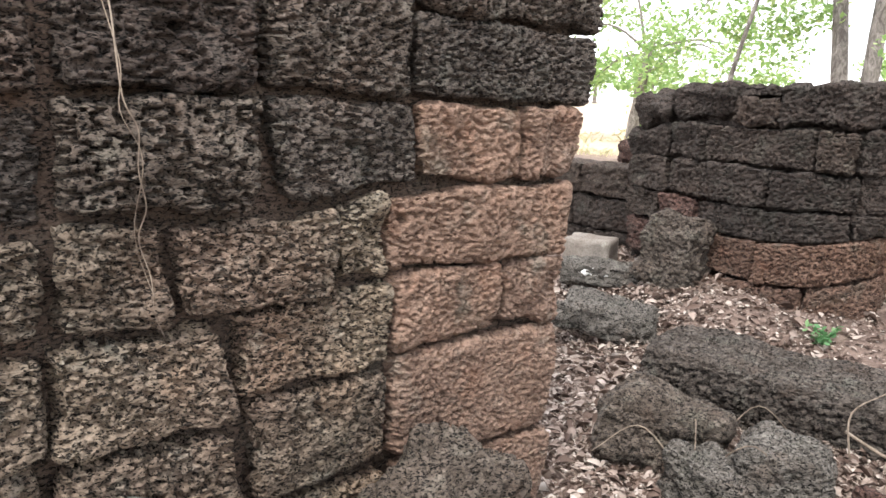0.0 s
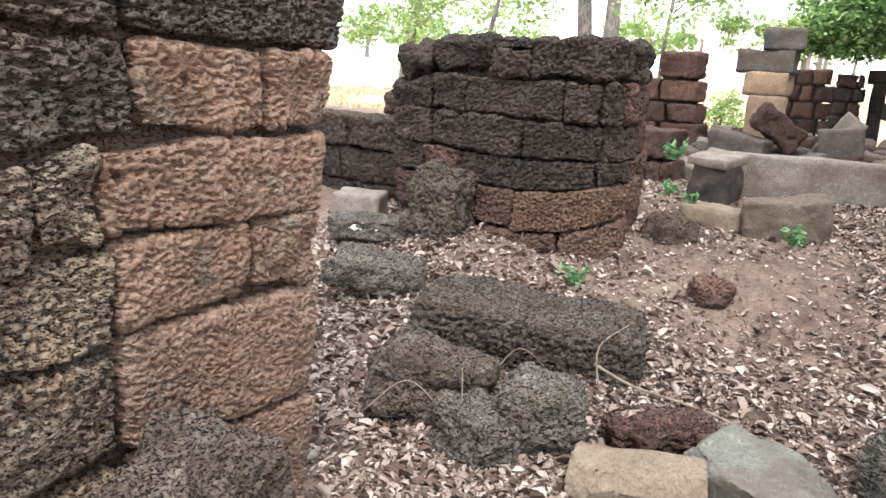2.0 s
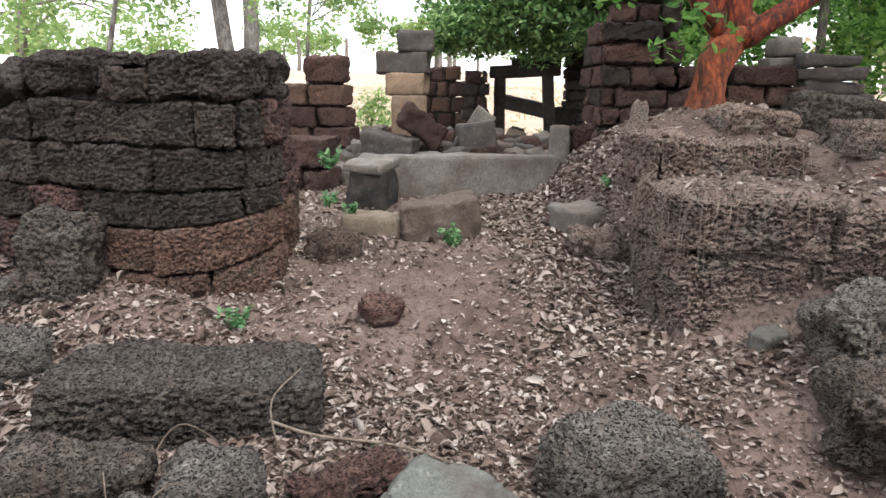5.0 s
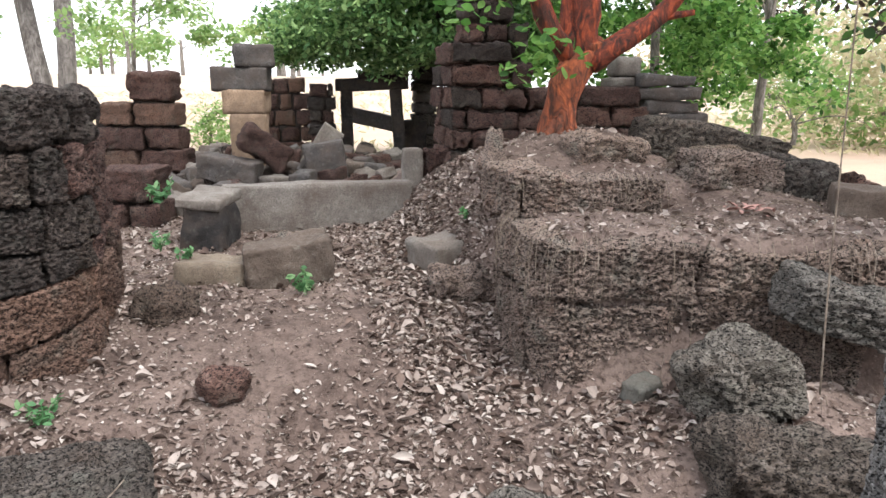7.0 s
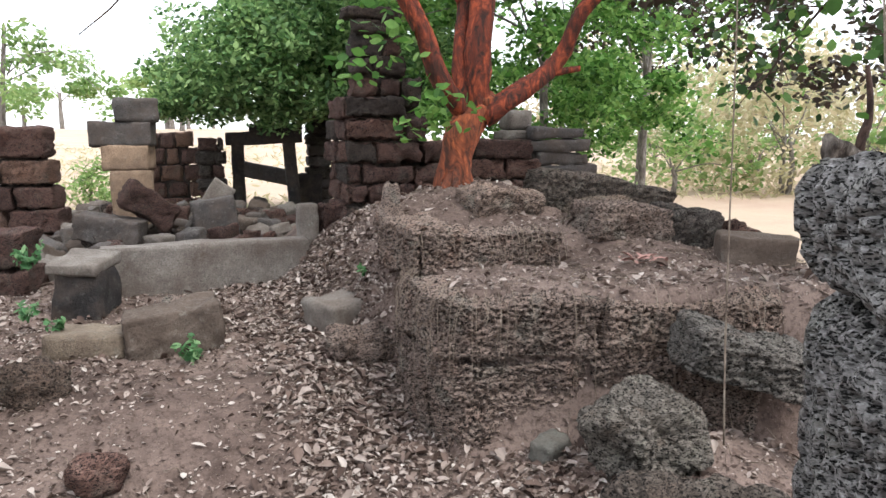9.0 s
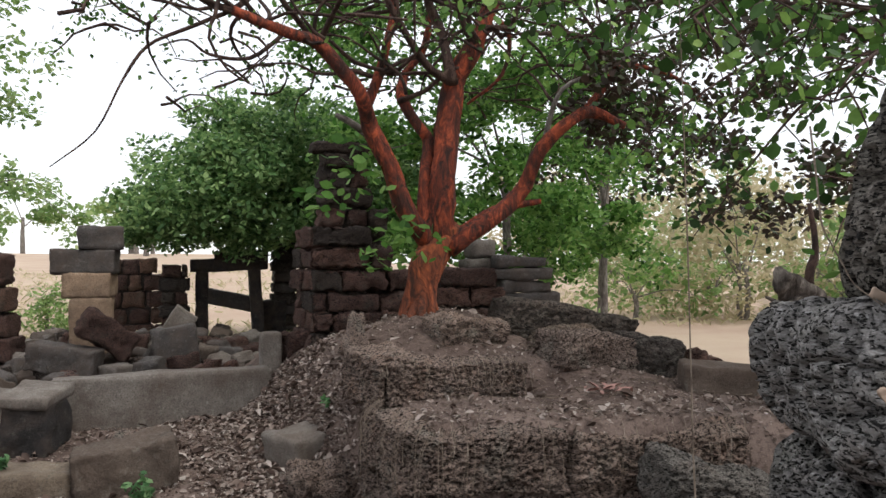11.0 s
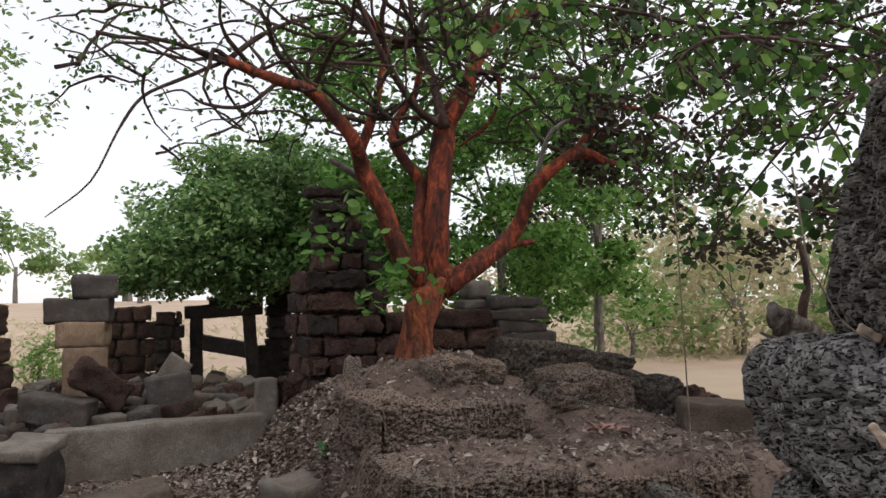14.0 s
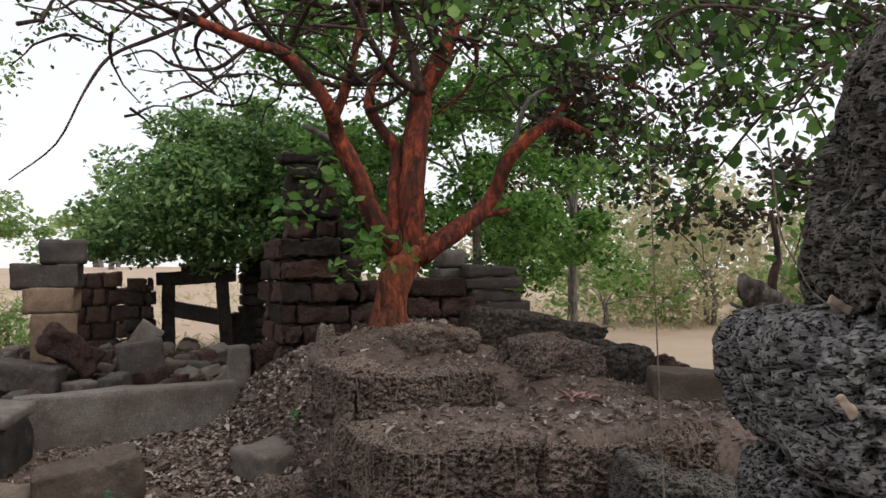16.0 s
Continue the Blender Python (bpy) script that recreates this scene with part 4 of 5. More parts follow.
rng0 = random.Random(9)
for i in range(150):
    x, y = rng0.uniform(-1.7, 1.1), rng0.uniform(7.7, 11.8)
    if abs(x + 0.95) < 0.5 and y > 9.3 and y < 10.3:
        continue
    sx = rng0.uniform(0.14, 0.42)
    mat = rng0.choice([LAT_PURPLE, SAND_GREY, SAND_BROWN, SAND_DARK, LAT_PURPLE, LAT_TOWER])
    rock("rubble_stone", (sx, rng0.uniform(0.14, 0.3), rng0.uniform(0.09, 0.22)), pose(x, y, 0.40 + 0.1 * rng0.random() + 0.05 * (y - 7.7), rng0.uniform(-20, 20), rng0.uniform(-25, 25), rng0.uniform(0, 180)), mat, "broken building stone in a field of rubble", "rubble", 1300 + i, 0.035, group="rubble behind the slab", corner=0.08, swell=0.012, pit=0.003, facets=4, cut=0.76)
rock("rubble_stone", (0.66, 0.34, 0.28), pose(-1.10, 8.95, 0.62, 0, 8, -12), SAND_DARK, "squared brown block lying before the pillar", "rubble", 350, 0.03, group="rubble behind the slab", corner=0.08, swell=0.015, pit=0.006)
rock("rubble_stone", (0.58, 0.34, 0.30), pose(-0.80, 9.1, 0.86, 0, 34, 12), LAT_PURPLE, "reddish block tipped against its neighbour", "rubble", 351, 0.03, group="rubble behind the slab", corner=0.12, swell=0.03, pit=0.008)
rock("rubble_stone", (0.30, 0.14, 0.62), pose(-0.30, 10.6, 0.60, 0, 34, 0), SAND_GREY, "pale grey slab leaning in the rubble", "rubble", 352, 0.04, group="rubble behind the slab", corner=0.06, swell=0.01, pit=0)
rock("rubble_stone", (0.46, 0.2, 0.46), pose(-0.02, 9.2, 0.58, 0, -8, 0), SAND_DARK, "upright grey slab with a slanting edge", "rubble", 353, 0.04, group="rubble behind the slab", corner=0.06, swell=0.01, pit=0)

# ---- the ruined tower behind the tree ----
tower = empty("ruined_tower", "ruined laterite tower stub of loose stacked blocks", "tower", at=(1.5, 7.4, 1.0))
line_r = Line((1.08, 8.3), (1.10, 7.20), (1.90, 7.20), (2.5, 7.45), bend=0.03)
for k, (z0, z1, cuts) in enumerate(((0.85, 1.10, [0, 0.55, 1.08, 1.5, 1.9]), (1.10, 1.29, [0, 0.6, 1.12, 1.3, 1.75, 2.1]), (1.29, 1.47, [0, 0.5, 1.1, 1.25, 1.72, 2.2]), (1.47, 1.67, [0, 0.6, 1.1, 1.38, 1.8, 2.1]), (1.67, 1.87, [0, 0.55, 1.1, 1.64, 1.85]), (1.87, 2.06, [0, 0.6, 1.1, 1.66]))):
    course(line_r, tower, [LAT_PURPLE, LAT_TOWER, LAT_PURPLE], z0, z1, cuts, 210 + k, depth=0.36, res=0.03, corner=0.16, swell=0.02)
line_u = Line((1.20, 7.42), (2.0, 7.42), bend=0.03)
for k, (z0, z1, cuts) in enumerate(((2.06, 2.24, [0.0, 0.26, 0.46, 0.66]), (2.24, 2.42, [0.02, 0.2, 0.5]), (2.42, 2.60, [0.0, 0.3, 0.48]), (2.60, 2.74, [0.03, 0.42]), (2.74, 2.86, [-0.06, 0.50]))):
    course(line_u, tower, [LAT_TOWER, LAT_PURPLE, LAT_TOWER], z0, z1, cuts, 220 + k, depth=0.34, res=0.035, corner=0.16, swell=0.02)
course(Line((1.68, 7.7), (2.2, 7.7)), tower, [LAT_DARK], 1.6, 1.95, [0.0, 0.3], 226, depth=0.4, res=0.035, corner=0.35)
course(Line((1.62, 7.7), (2.2, 7.7)), tower, [LAT_DARK], 1.95, 2.22, [0.05, 0.32], 227, depth=0.4, res=0.035, corner=0.35)

def core(parent, x0, x1, y0, y1, z0, z1):
    """Rubble filling inside a stack, so that no light shows through its joints."""
    v = [(x, y, z) for x in (x0, x1) for y in (y0, y1) for z in (z0, z1)]
    part("fill", mesh_of("fill", v, [(0, 1, 3, 2), (4, 6, 7, 5), (0, 4, 5, 1), (2, 3, 7, 6), (1, 5, 7, 3), (0, 2, 6, 4)], LAT_TOWER, False), parent, "dark rubble filling")


core(tower, 1.20, 1.62, 7.30, 8.1, 0.8, 2.0)
core(tower, 1.60, 2.30, 7.42, 8.1, 0.8, 1.62)
core(tower, 1.26, 1.58, 7.50, 7.72, 2.0, 2.80)
core(bk, -2.65, -1.80, 9.62, 9.92, 0.3, 1.40)
core(bk, -2.22, -1.82, 9.62, 9.90, 1.3, 1.74)
core(bd, -2.5, -1.50, 7.26, 7.58, 0.2, 0.92)
core(side, 1.38, 1.70, 13.16, 13.44, 0.4, 2.05)
core(frag, -0.33, -0.02, 12.26, 12.54, 0.4, 1.60)
core(wallf, -1.2, -0.6, 14.06, 14.34, 0.3, 1.70)
low = empty("block_stack", "low dark wall of squared blocks behind the tree", "wall", at=(2.7, 7.6, 1.0))
line_l = Line((2.30, 7.40), (3.1, 7.30), bend=0.02)
for k, (z0, z1, cuts) in enumerate(((1.0, 1.30, [0.0, 0.4, 0.8]), (1.30, 1.50, [0.0, 0.36, 0.72]), (1.50, 1.70, [0.05, 0.62]))):
    course(line_l, low, [LAT_DARK, LAT_PURPLE], z0, z1, cuts, 230 + k, depth=0.4, res=0.035)
pile = empty("slab_stack", "stack of thin grey stone slabs behind the mound", "slabs", at=(3.4, 7.7, 1.0))
line_k = Line((2.95, 7.70), (3.85, 7.60), bend=0.02)
for k, (z0, z1, a, b) in enumerate(((1.0, 1.28, 0.1, 0.85), (1.28, 1.42, 0.12, 0.8), (1.42, 1.56, 0.15, 0.7), (1.56, 1.68, 0.05, 0.72), (1.68, 1.80, 0.12, 0.66))):
    course(line_k, pile, [SAND_DARK, SAND_DARK], z0, z1, [a, b], 236 + k, depth=0.4, res=0.05, pit=0.0)
course(Line((2.85, 7.95), (3.3, 7.95)), pile, [SAND_GREY], 1.66, 1.78, [0.0, 0.35], 242, depth=0.3, res=0.05, pit=0.0)
course(Line((2.85, 7.95), (3.3, 7.95)), pile, [SAND_GREY], 1.78, 1.98, [0.05, 0.32], 243, depth=0.3, res=0.05, pit=0.0)

core(low, 2.36, 2.90, 7.44, 7.70, 0.9, 1.60)

# ---- the red-barked tree on the mound ----
rng = np.random.default_rng(5)
tree = empty("red_tree", "many-stemmed tree with peeling red bark and sparse leaves", "tree", at=(1.9, 6.4, 1.2))
YT = 6.4


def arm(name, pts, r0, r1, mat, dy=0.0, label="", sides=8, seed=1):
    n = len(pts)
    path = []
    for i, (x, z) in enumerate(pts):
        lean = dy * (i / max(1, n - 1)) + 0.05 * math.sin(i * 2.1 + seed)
        # scaled about the camera's last stand, so leaning limbs fit its view
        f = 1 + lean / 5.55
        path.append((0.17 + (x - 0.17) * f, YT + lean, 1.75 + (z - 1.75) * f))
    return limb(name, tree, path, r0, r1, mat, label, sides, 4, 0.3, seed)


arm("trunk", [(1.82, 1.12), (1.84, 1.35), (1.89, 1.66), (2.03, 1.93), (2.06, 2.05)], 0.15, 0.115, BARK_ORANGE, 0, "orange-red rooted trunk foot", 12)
for i, (x, z, dy) in enumerate(((1.68, 1.22, -0.16), (1.78, 1.20, -0.22), (1.93, 1.20, -0.2), (2.03, 1.24, -0.12), (1.7, 1.25, 0.15))):
    limb("root", tree, [(1.86, YT + dy * 0.3, 1.62), ((x + 1.86) / 2, YT + dy * 0.7, 1.36), (x, YT + dy, z)], 0.05, 0.025, BARK_ORANGE, "orange root", 6, 4, 0.3, i)
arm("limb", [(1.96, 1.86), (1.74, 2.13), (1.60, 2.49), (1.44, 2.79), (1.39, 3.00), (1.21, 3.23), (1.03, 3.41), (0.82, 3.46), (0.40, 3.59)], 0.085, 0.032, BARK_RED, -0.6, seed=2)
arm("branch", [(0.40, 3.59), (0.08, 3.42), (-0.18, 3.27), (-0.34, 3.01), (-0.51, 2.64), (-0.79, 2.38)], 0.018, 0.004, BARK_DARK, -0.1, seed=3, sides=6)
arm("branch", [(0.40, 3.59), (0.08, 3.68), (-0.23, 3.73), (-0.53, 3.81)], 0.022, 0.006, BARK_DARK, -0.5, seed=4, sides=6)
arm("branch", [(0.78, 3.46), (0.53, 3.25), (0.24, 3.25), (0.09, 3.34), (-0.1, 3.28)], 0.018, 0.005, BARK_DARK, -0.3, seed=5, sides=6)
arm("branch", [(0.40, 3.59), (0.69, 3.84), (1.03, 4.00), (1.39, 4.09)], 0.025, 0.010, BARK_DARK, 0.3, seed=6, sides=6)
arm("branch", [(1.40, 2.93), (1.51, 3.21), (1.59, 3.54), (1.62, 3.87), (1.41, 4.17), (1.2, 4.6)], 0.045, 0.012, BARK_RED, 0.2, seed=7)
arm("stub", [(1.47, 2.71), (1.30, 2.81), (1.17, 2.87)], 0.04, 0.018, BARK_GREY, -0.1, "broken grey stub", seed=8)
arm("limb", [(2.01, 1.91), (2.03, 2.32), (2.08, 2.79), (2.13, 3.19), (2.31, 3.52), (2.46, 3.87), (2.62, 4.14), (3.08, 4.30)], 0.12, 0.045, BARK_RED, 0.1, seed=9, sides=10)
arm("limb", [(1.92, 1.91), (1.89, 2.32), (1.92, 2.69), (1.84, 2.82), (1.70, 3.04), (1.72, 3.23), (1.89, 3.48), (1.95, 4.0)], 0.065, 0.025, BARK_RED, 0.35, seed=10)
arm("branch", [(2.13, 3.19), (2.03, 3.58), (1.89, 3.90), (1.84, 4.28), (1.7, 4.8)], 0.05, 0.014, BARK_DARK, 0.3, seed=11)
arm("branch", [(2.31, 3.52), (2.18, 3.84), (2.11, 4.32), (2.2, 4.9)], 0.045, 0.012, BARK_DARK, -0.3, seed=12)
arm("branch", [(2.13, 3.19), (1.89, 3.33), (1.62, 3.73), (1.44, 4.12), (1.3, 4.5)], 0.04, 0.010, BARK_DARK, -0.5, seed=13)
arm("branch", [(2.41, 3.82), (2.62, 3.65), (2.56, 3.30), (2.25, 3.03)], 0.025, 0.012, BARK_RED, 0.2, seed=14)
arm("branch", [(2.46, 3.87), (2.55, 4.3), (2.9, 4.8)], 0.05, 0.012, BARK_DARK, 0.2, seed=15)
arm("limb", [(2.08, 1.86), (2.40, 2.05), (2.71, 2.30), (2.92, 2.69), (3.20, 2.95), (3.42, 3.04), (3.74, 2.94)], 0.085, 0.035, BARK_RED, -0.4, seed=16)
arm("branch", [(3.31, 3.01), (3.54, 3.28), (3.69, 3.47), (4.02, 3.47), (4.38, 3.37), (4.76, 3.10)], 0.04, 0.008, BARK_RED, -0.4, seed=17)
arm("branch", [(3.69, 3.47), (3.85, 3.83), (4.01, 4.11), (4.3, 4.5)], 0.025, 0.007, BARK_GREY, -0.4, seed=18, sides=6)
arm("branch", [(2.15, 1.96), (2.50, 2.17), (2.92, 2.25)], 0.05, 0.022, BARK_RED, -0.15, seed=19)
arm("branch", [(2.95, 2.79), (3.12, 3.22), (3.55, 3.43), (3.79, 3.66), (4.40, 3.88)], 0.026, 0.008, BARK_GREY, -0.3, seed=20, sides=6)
tw = random.Random(4)
for i in range(72):
    x0, z0 = tw.choice(((1.62, 3.87), (1.03, 3.41), (0.6, 3.52), (1.89, 3.90), (2.18, 3.84), (2.31, 3.52), (1.62, 3.73), (2.55, 4.1), (1.41, 4.17), (3.42, 3.04), (3.85, 3.83), (3.55, 3.43), (1.70, 3.04), (1.51, 3.21), (2.62, 3.65)))
    p = [Vector((x0, YT + tw.uniform(-0.15, 0.15), z0))]
    d = Vector((tw.uniform(-1, 1), tw.uniform(-0.8, 0.8), tw.uniform(-0.1, 0.9))).normalized()
    for k in range(6):
        p.append(p[-1] + d * tw.uniform(0.14, 0.26))
        d = (d + Vector((tw.uniform(-.6, .6), tw.uniform(-.5, .5), tw.uniform(-.55, .5)))).normalized()
    limb("branch", tree, p, tw.uniform(0.014, 0.026), 0.005, BARK_DARK, "", 6, 2, 0.3, i)
ends = []
tv, tf = [], []
for i in range(210):
    x = tw.uniform(-0.7, 4.8)
    z = 3.25 + 1.7 * tw.random() - 0.10 * abs(x - 2.0)
    y = YT + tw.uniform(-1.3, 1.6)
    a = tw.uniform(0, 6.28)
    p = [Vector((x, y, z))]
    d = Vector((math.cos(a), math.sin(a) * 0.7, tw.uniform(-0.35, 0.5)))
    for k in range(5):
        p.append(p[-1] + d * tw.uniform(0.1, 0.2))
        d = (d + Vector((tw.uniform(-.5, .5), tw.uniform(-.5, .5), tw.uniform(-.6, .4)))).normalized()
    tube(tv, tf, p, [0.014, 0.012, 0.010, 0.008, 0.006, 0.004], 5)
    ends += p[1:]
part("brushwood", mesh_of("brushwood", tv, tf, BARK_DARK), tree, "fine dark twigs")["kind"] = "stuff"
lc = np.array([tuple(p) for p in ends for _ in range(5)]) + rng.normal(0, 0.09, (len(ends) * 5, 3))
part("crown", leaf_mesh("crown", lc, rng.uniform(0.03, 0.065, len(lc)), LEAF_BROAD, rng, slim=0.52, droop=0.5), tree, "thin crown of fresh green leaves")["kind"] = "stuff"
low_c = np.concatenate([puff(rng, c, (0.26, 0.2, 0.18), 22) for c in ((1.50, 6.2, 1.75), (1.62, 6.1, 2.0), (1.35, 6.2, 2.35), (1.2, 6.25, 2.55), (1.05, 6.3, 2.2), (1.75, 6.15, 1.9))])
part("sucker_leaves", leaf_mesh("sucker_leaves", low_c, rng.uniform(0.07, 0.14, len(low_c)), LEAF_FRESH, rng, slim=0.6), tree, "broad fresh leaves low on the trunk")["kind"] = "stuff"


def clump_tree(name, label, base, trunk_top, r, clumps, per, size, mat, seed, bark_mat=BARK_GREY, group="", slim=0.5, forks=4):
    """A tree: tapered trunk, limbs that reach into clumps of small leaves."""
    g = np.random.default_rng(seed)
    rd = random.Random(seed)
    t = empty(name, label, "tree", group, at=base)
    b = Vector(base)
    top = Vector(trunk_top)
    mid = (b + top) / 2 + Vector((rd.uniform(-.1, .1), 0, 0))
    limb("trunk", t, [b - Vector((0, 0, 0.2)), mid, top], r, r * 0.6, bark_mat, "", 10, 5, 0.2, seed)
    for c, rad in list(clumps)[::max(1, len(clumps) // forks)]:
        e = Vector(c)
        limb("limb", t, [top - (top - b) * rd.uniform(0.05, 0.35), (top + e) / 2 + Vector((0, 0, 0.15)), e], r * 0.28, r * 0.06, bark_mat, "", 6, 4, 0.2, seed)
    pts = np.concatenate([puff(g, c, rad, per) for c, rad in clumps])
    part("crown", leaf_mesh("crown", pts, g.uniform(size * 0.7, size * 1.3, len(pts)), mat, g, slim=slim), t)["kind"] = "stuff"
    return t


def clumps_in(seed, lo, hi, n, rmin, rmax, keep=None):
    rd = random.Random(seed)
    out = []
    while len(out) < n:
        c = tuple(rd.uniform(a, b) for a, b in zip(lo, hi))
        if keep is None or keep(*c):
            k = rd.uniform(rmin, rmax)
            out.append((c, (k * 1.2, k * 1.1, k * 0.75)))
    return out


# the dense dark bush over the doorway
dome = lambda x, y, z: ((x - 1.65) / 2.6) ** 2 + ((y - 12.4) / 1.6) ** 2 + ((z - 1.9) / 2.45) ** 2 < 1 and z > 2.05 + 0.08 * math.sin(x * 5) - 0.25 * (x < 0.0)
clump_tree("dense_tree", "dense round-headed tree with small dark green leaves", (2.2, 12.4, 0.5), (1.9, 12.4, 2.6), 0.16, clumps_in(31, (-1.3, 11.0, 1.8), (4.5, 14.0, 5.3), 260, 0.22, 0.46, dome), 230, 0.10, LEAF_DARK, 31, BARK_DARK)
# leafy trees and creepers behind the tower and the red tree
clump_tree("leafy_tree", "leafy tree draped with green creepers", (4.2, 9.6, 0.5), (4.0, 9.6, 3.2), 0.07, clumps_in(32, (1.6, 8.6, 1.7), (5.4, 11.0, 5.8), 84, 0.25, 0.5, lambda x, y, z: z > 1.75), 250, 0.09, LEAF_FRESH, 32, BARK_GREY, slim=0.6)
clump_tree("leafy_tree", "leafy tree with hanging green sprays", (6.6, 11.5, 0.4), (6.6, 11.5, 3.0), 0.07, clumps_in(33, (4.6, 10.2, 1.6), (7.8, 12.6, 5.5), 34, 0.25, 0.5), 200, 0.11, LEAF_FRESH, 33, BARK_GREY, slim=0.6)
clump_tree("slim_tree", "slim pale-trunked tree at the clearing", (8.04, 14.0, 0.4), (8.2, 14.0, 4.0), 0.10, clumps_in(34, (6.4, 13.0, 3.0), (10.5, 15.0, 6.5), 30, 0.3, 0.6), 150, 0.12, LEAF_MAROON, 34, BARK_GREY, slim=0.6)
clump_tree("slim_tree", "slim leaning tree at the clearing", (7.2, 14.6, 0.4), (6.7, 14.6, 3.4), 0.09, clumps_in(35, (5.2, 13.8, 2.4), (8.0, 15.6, 5.6), 22, 0.3, 0.6), 150, 0.12, LEAF_FRESH, 35, BARK_GREY, slim=0.6)

# the tree that reaches in overhead from the east
over = empty("overhanging_tree", "overhanging tree with broad green and maroon leaves", "tree", at=(4.6, 3.6, 0.6))
limb("trunk", over, [(4.6, 3.6, 0.5), (4.5, 3.7, 2.0), (4.3, 3.8, 3.6)], 0.14, 0.08, BARK_GREY, "", 10)
ov = random.Random(12)
ovends, ovv, ovf = [], [], []
for i, (ex, ey, ez) in enumerate(((1.7, 3.5, 3.0), (2.1, 3.1, 2.75), (2.6, 3.0, 2.5), (2.9, 3.2, 2.2), (2.4, 4.2, 3.1), (3.0, 4.6, 2.7), (3.3, 4.4, 2.3), (1.9, 4.6, 3.5), (3.6, 5.2, 2.6), (2.7, 3.6, 3.3))):
    s = Vector((4.4, 3.7, 2.2 + 0.15 * i))
    e = Vector((ex, ey, ez))
    path = smooth_path([s, (s * 2 + e) / 3 + Vector((0, 0, 0.35)), (s + e * 2) / 3 + Vector((0, 0, 0.25)), e, e + (e - s).normalized() * 0.25 - Vector((0, 0, 0.18))], 4)
    limb("branch", over, path[::2], 0.016, 0.004, BARK_DARK, "", 6, 2, 0.2, i)
    for p in path[4:]:
        for _ in range(2):
            d = Vector((ov.uniform(-1, 1), ov.uniform(-1, 1), ov.uniform(-0.9, 0.4))).normalized()
            q = [p, p + d * 0.13, p + d * 0.26 + Vector((0, 0, -0.03))]
            tube(ovv, ovf, q, [0.005, 0.004, 0.002], 5)
            ovends += q[1:]
part("brushwood", mesh_of("brushwood", ovv, ovf, BARK_DARK), over)["kind"] = "stuff"
oc = np.array([tuple(p) for p in ovends for _ in range(5)]) + rng.normal(0, 0.09, (len(ovends) * 5, 3))
part("crown", leaf_mesh("crown", oc, rng.uniform(0.032, 0.080, len(oc)), LEAF_BROAD, rng, slim=0.75, droop=0.6), over, "broad green leaves")["kind"] = "stuff"
om = np.concatenate([puff(rng, c, r, 130) for c, r in clumps_in(36, (3.2, 5.0, 2.2), (6.4, 7.0, 4.6), 46, 0.2, 0.42)])
part("dark_spray", leaf_mesh("dark_spray", om, rng.uniform(0.06, 0.10, len(om)), LEAF_MAROON, rng, slim=0.6), over, "dark maroon leaf sprays")["kind"] = "stuff"

# the gnarled dead trunk beyond the pier
stump = empty("dead_tree", "gnarled grey dead tree behind the rough pier", "tree", at=(3.1, 3.75, 0.5))
limb("trunk", stump, [(3.66, 3.88, 0.42), (3.52, 3.84, 1.10), (3.30, 3.76, 1.42), (3.12, 3.68, 1.50), (2.94, 3.63, 1.57), (2.83, 3.60, 1.64), (2.75, 3.57, 1.66)], 0.12, 0.04, BARK_DEAD, "twisted grey trunk, stripped of bark", 14, 7, 0.9, 3)
limb("limb", stump, [(3.02, 3.66, 1.54), (2.97, 3.62, 1.68), (3.0, 3.61, 1.80), (2.95, 3.60, 2.02)], 0.028, 0.010, BARK_DARK, "thin dark upright shoot", 8, 5, 0.6, 5)
limb("limb", stump, [(2.95, 3.63, 1.58), (2.78, 3.56, 1.54), (2.62, 3.52, 1.58)], 0.022, 0.006, BARK_DEAD, "", 8, 5, 0.6, 7)

# ---- trees to the west and the distance ----
GW = "pale trees beyond the ruin"
clump_tree("pale_tree", "straight grey-trunked tree with light green leaves", (-4.65, 14.0, 0.3), (-5.25, 14.0, 5.2), 0.17, clumps_in(41, (-9.5, 13, 2.6), (-5.4, 16, 6.5), 26, 0.35, 0.7), 130, 0.13, LEAF_LIGHT, 41, BARK_GREY, GW)
clump_tree("pale_tree", "leaning grey-trunked tree with light green leaves", (-4.5, 14.0, 0.3), (-4.35, 14.0, 4.6), 0.17, clumps_in(42, (-6.4, 13, 3.7), (-3.5, 16, 6.5), 14, 0.3, 0.6), 120, 0.13, LEAF_LIGHT, 42, BARK_GREY, GW)
clump_tree("pale_tree", "bare-branched tree with a few light leaves", (-3.7, 15.5, 0.4), (-3.6, 15.5, 3.6), 0.055, clumps_in(43, (-3.4, 14.5, 2.0), (-1.6, 16.0, 3.4), 9, 0.2, 0.4), 90, 0.12, LEAF_LIGHT, 43, BARK_GREY, GW)
clump_tree("pale_tree", "light green tree at the field edge", (-12.5, 19.0, 0.4), (-12.0, 19.0, 3.5), 0.2, clumps_in(44, (-17, 17, 1.2), (-8.0, 21, 6.5), 50, 0.5, 1.1), 120, 0.18, LEAF_LIGHT, 44, BARK_GREY, GW)
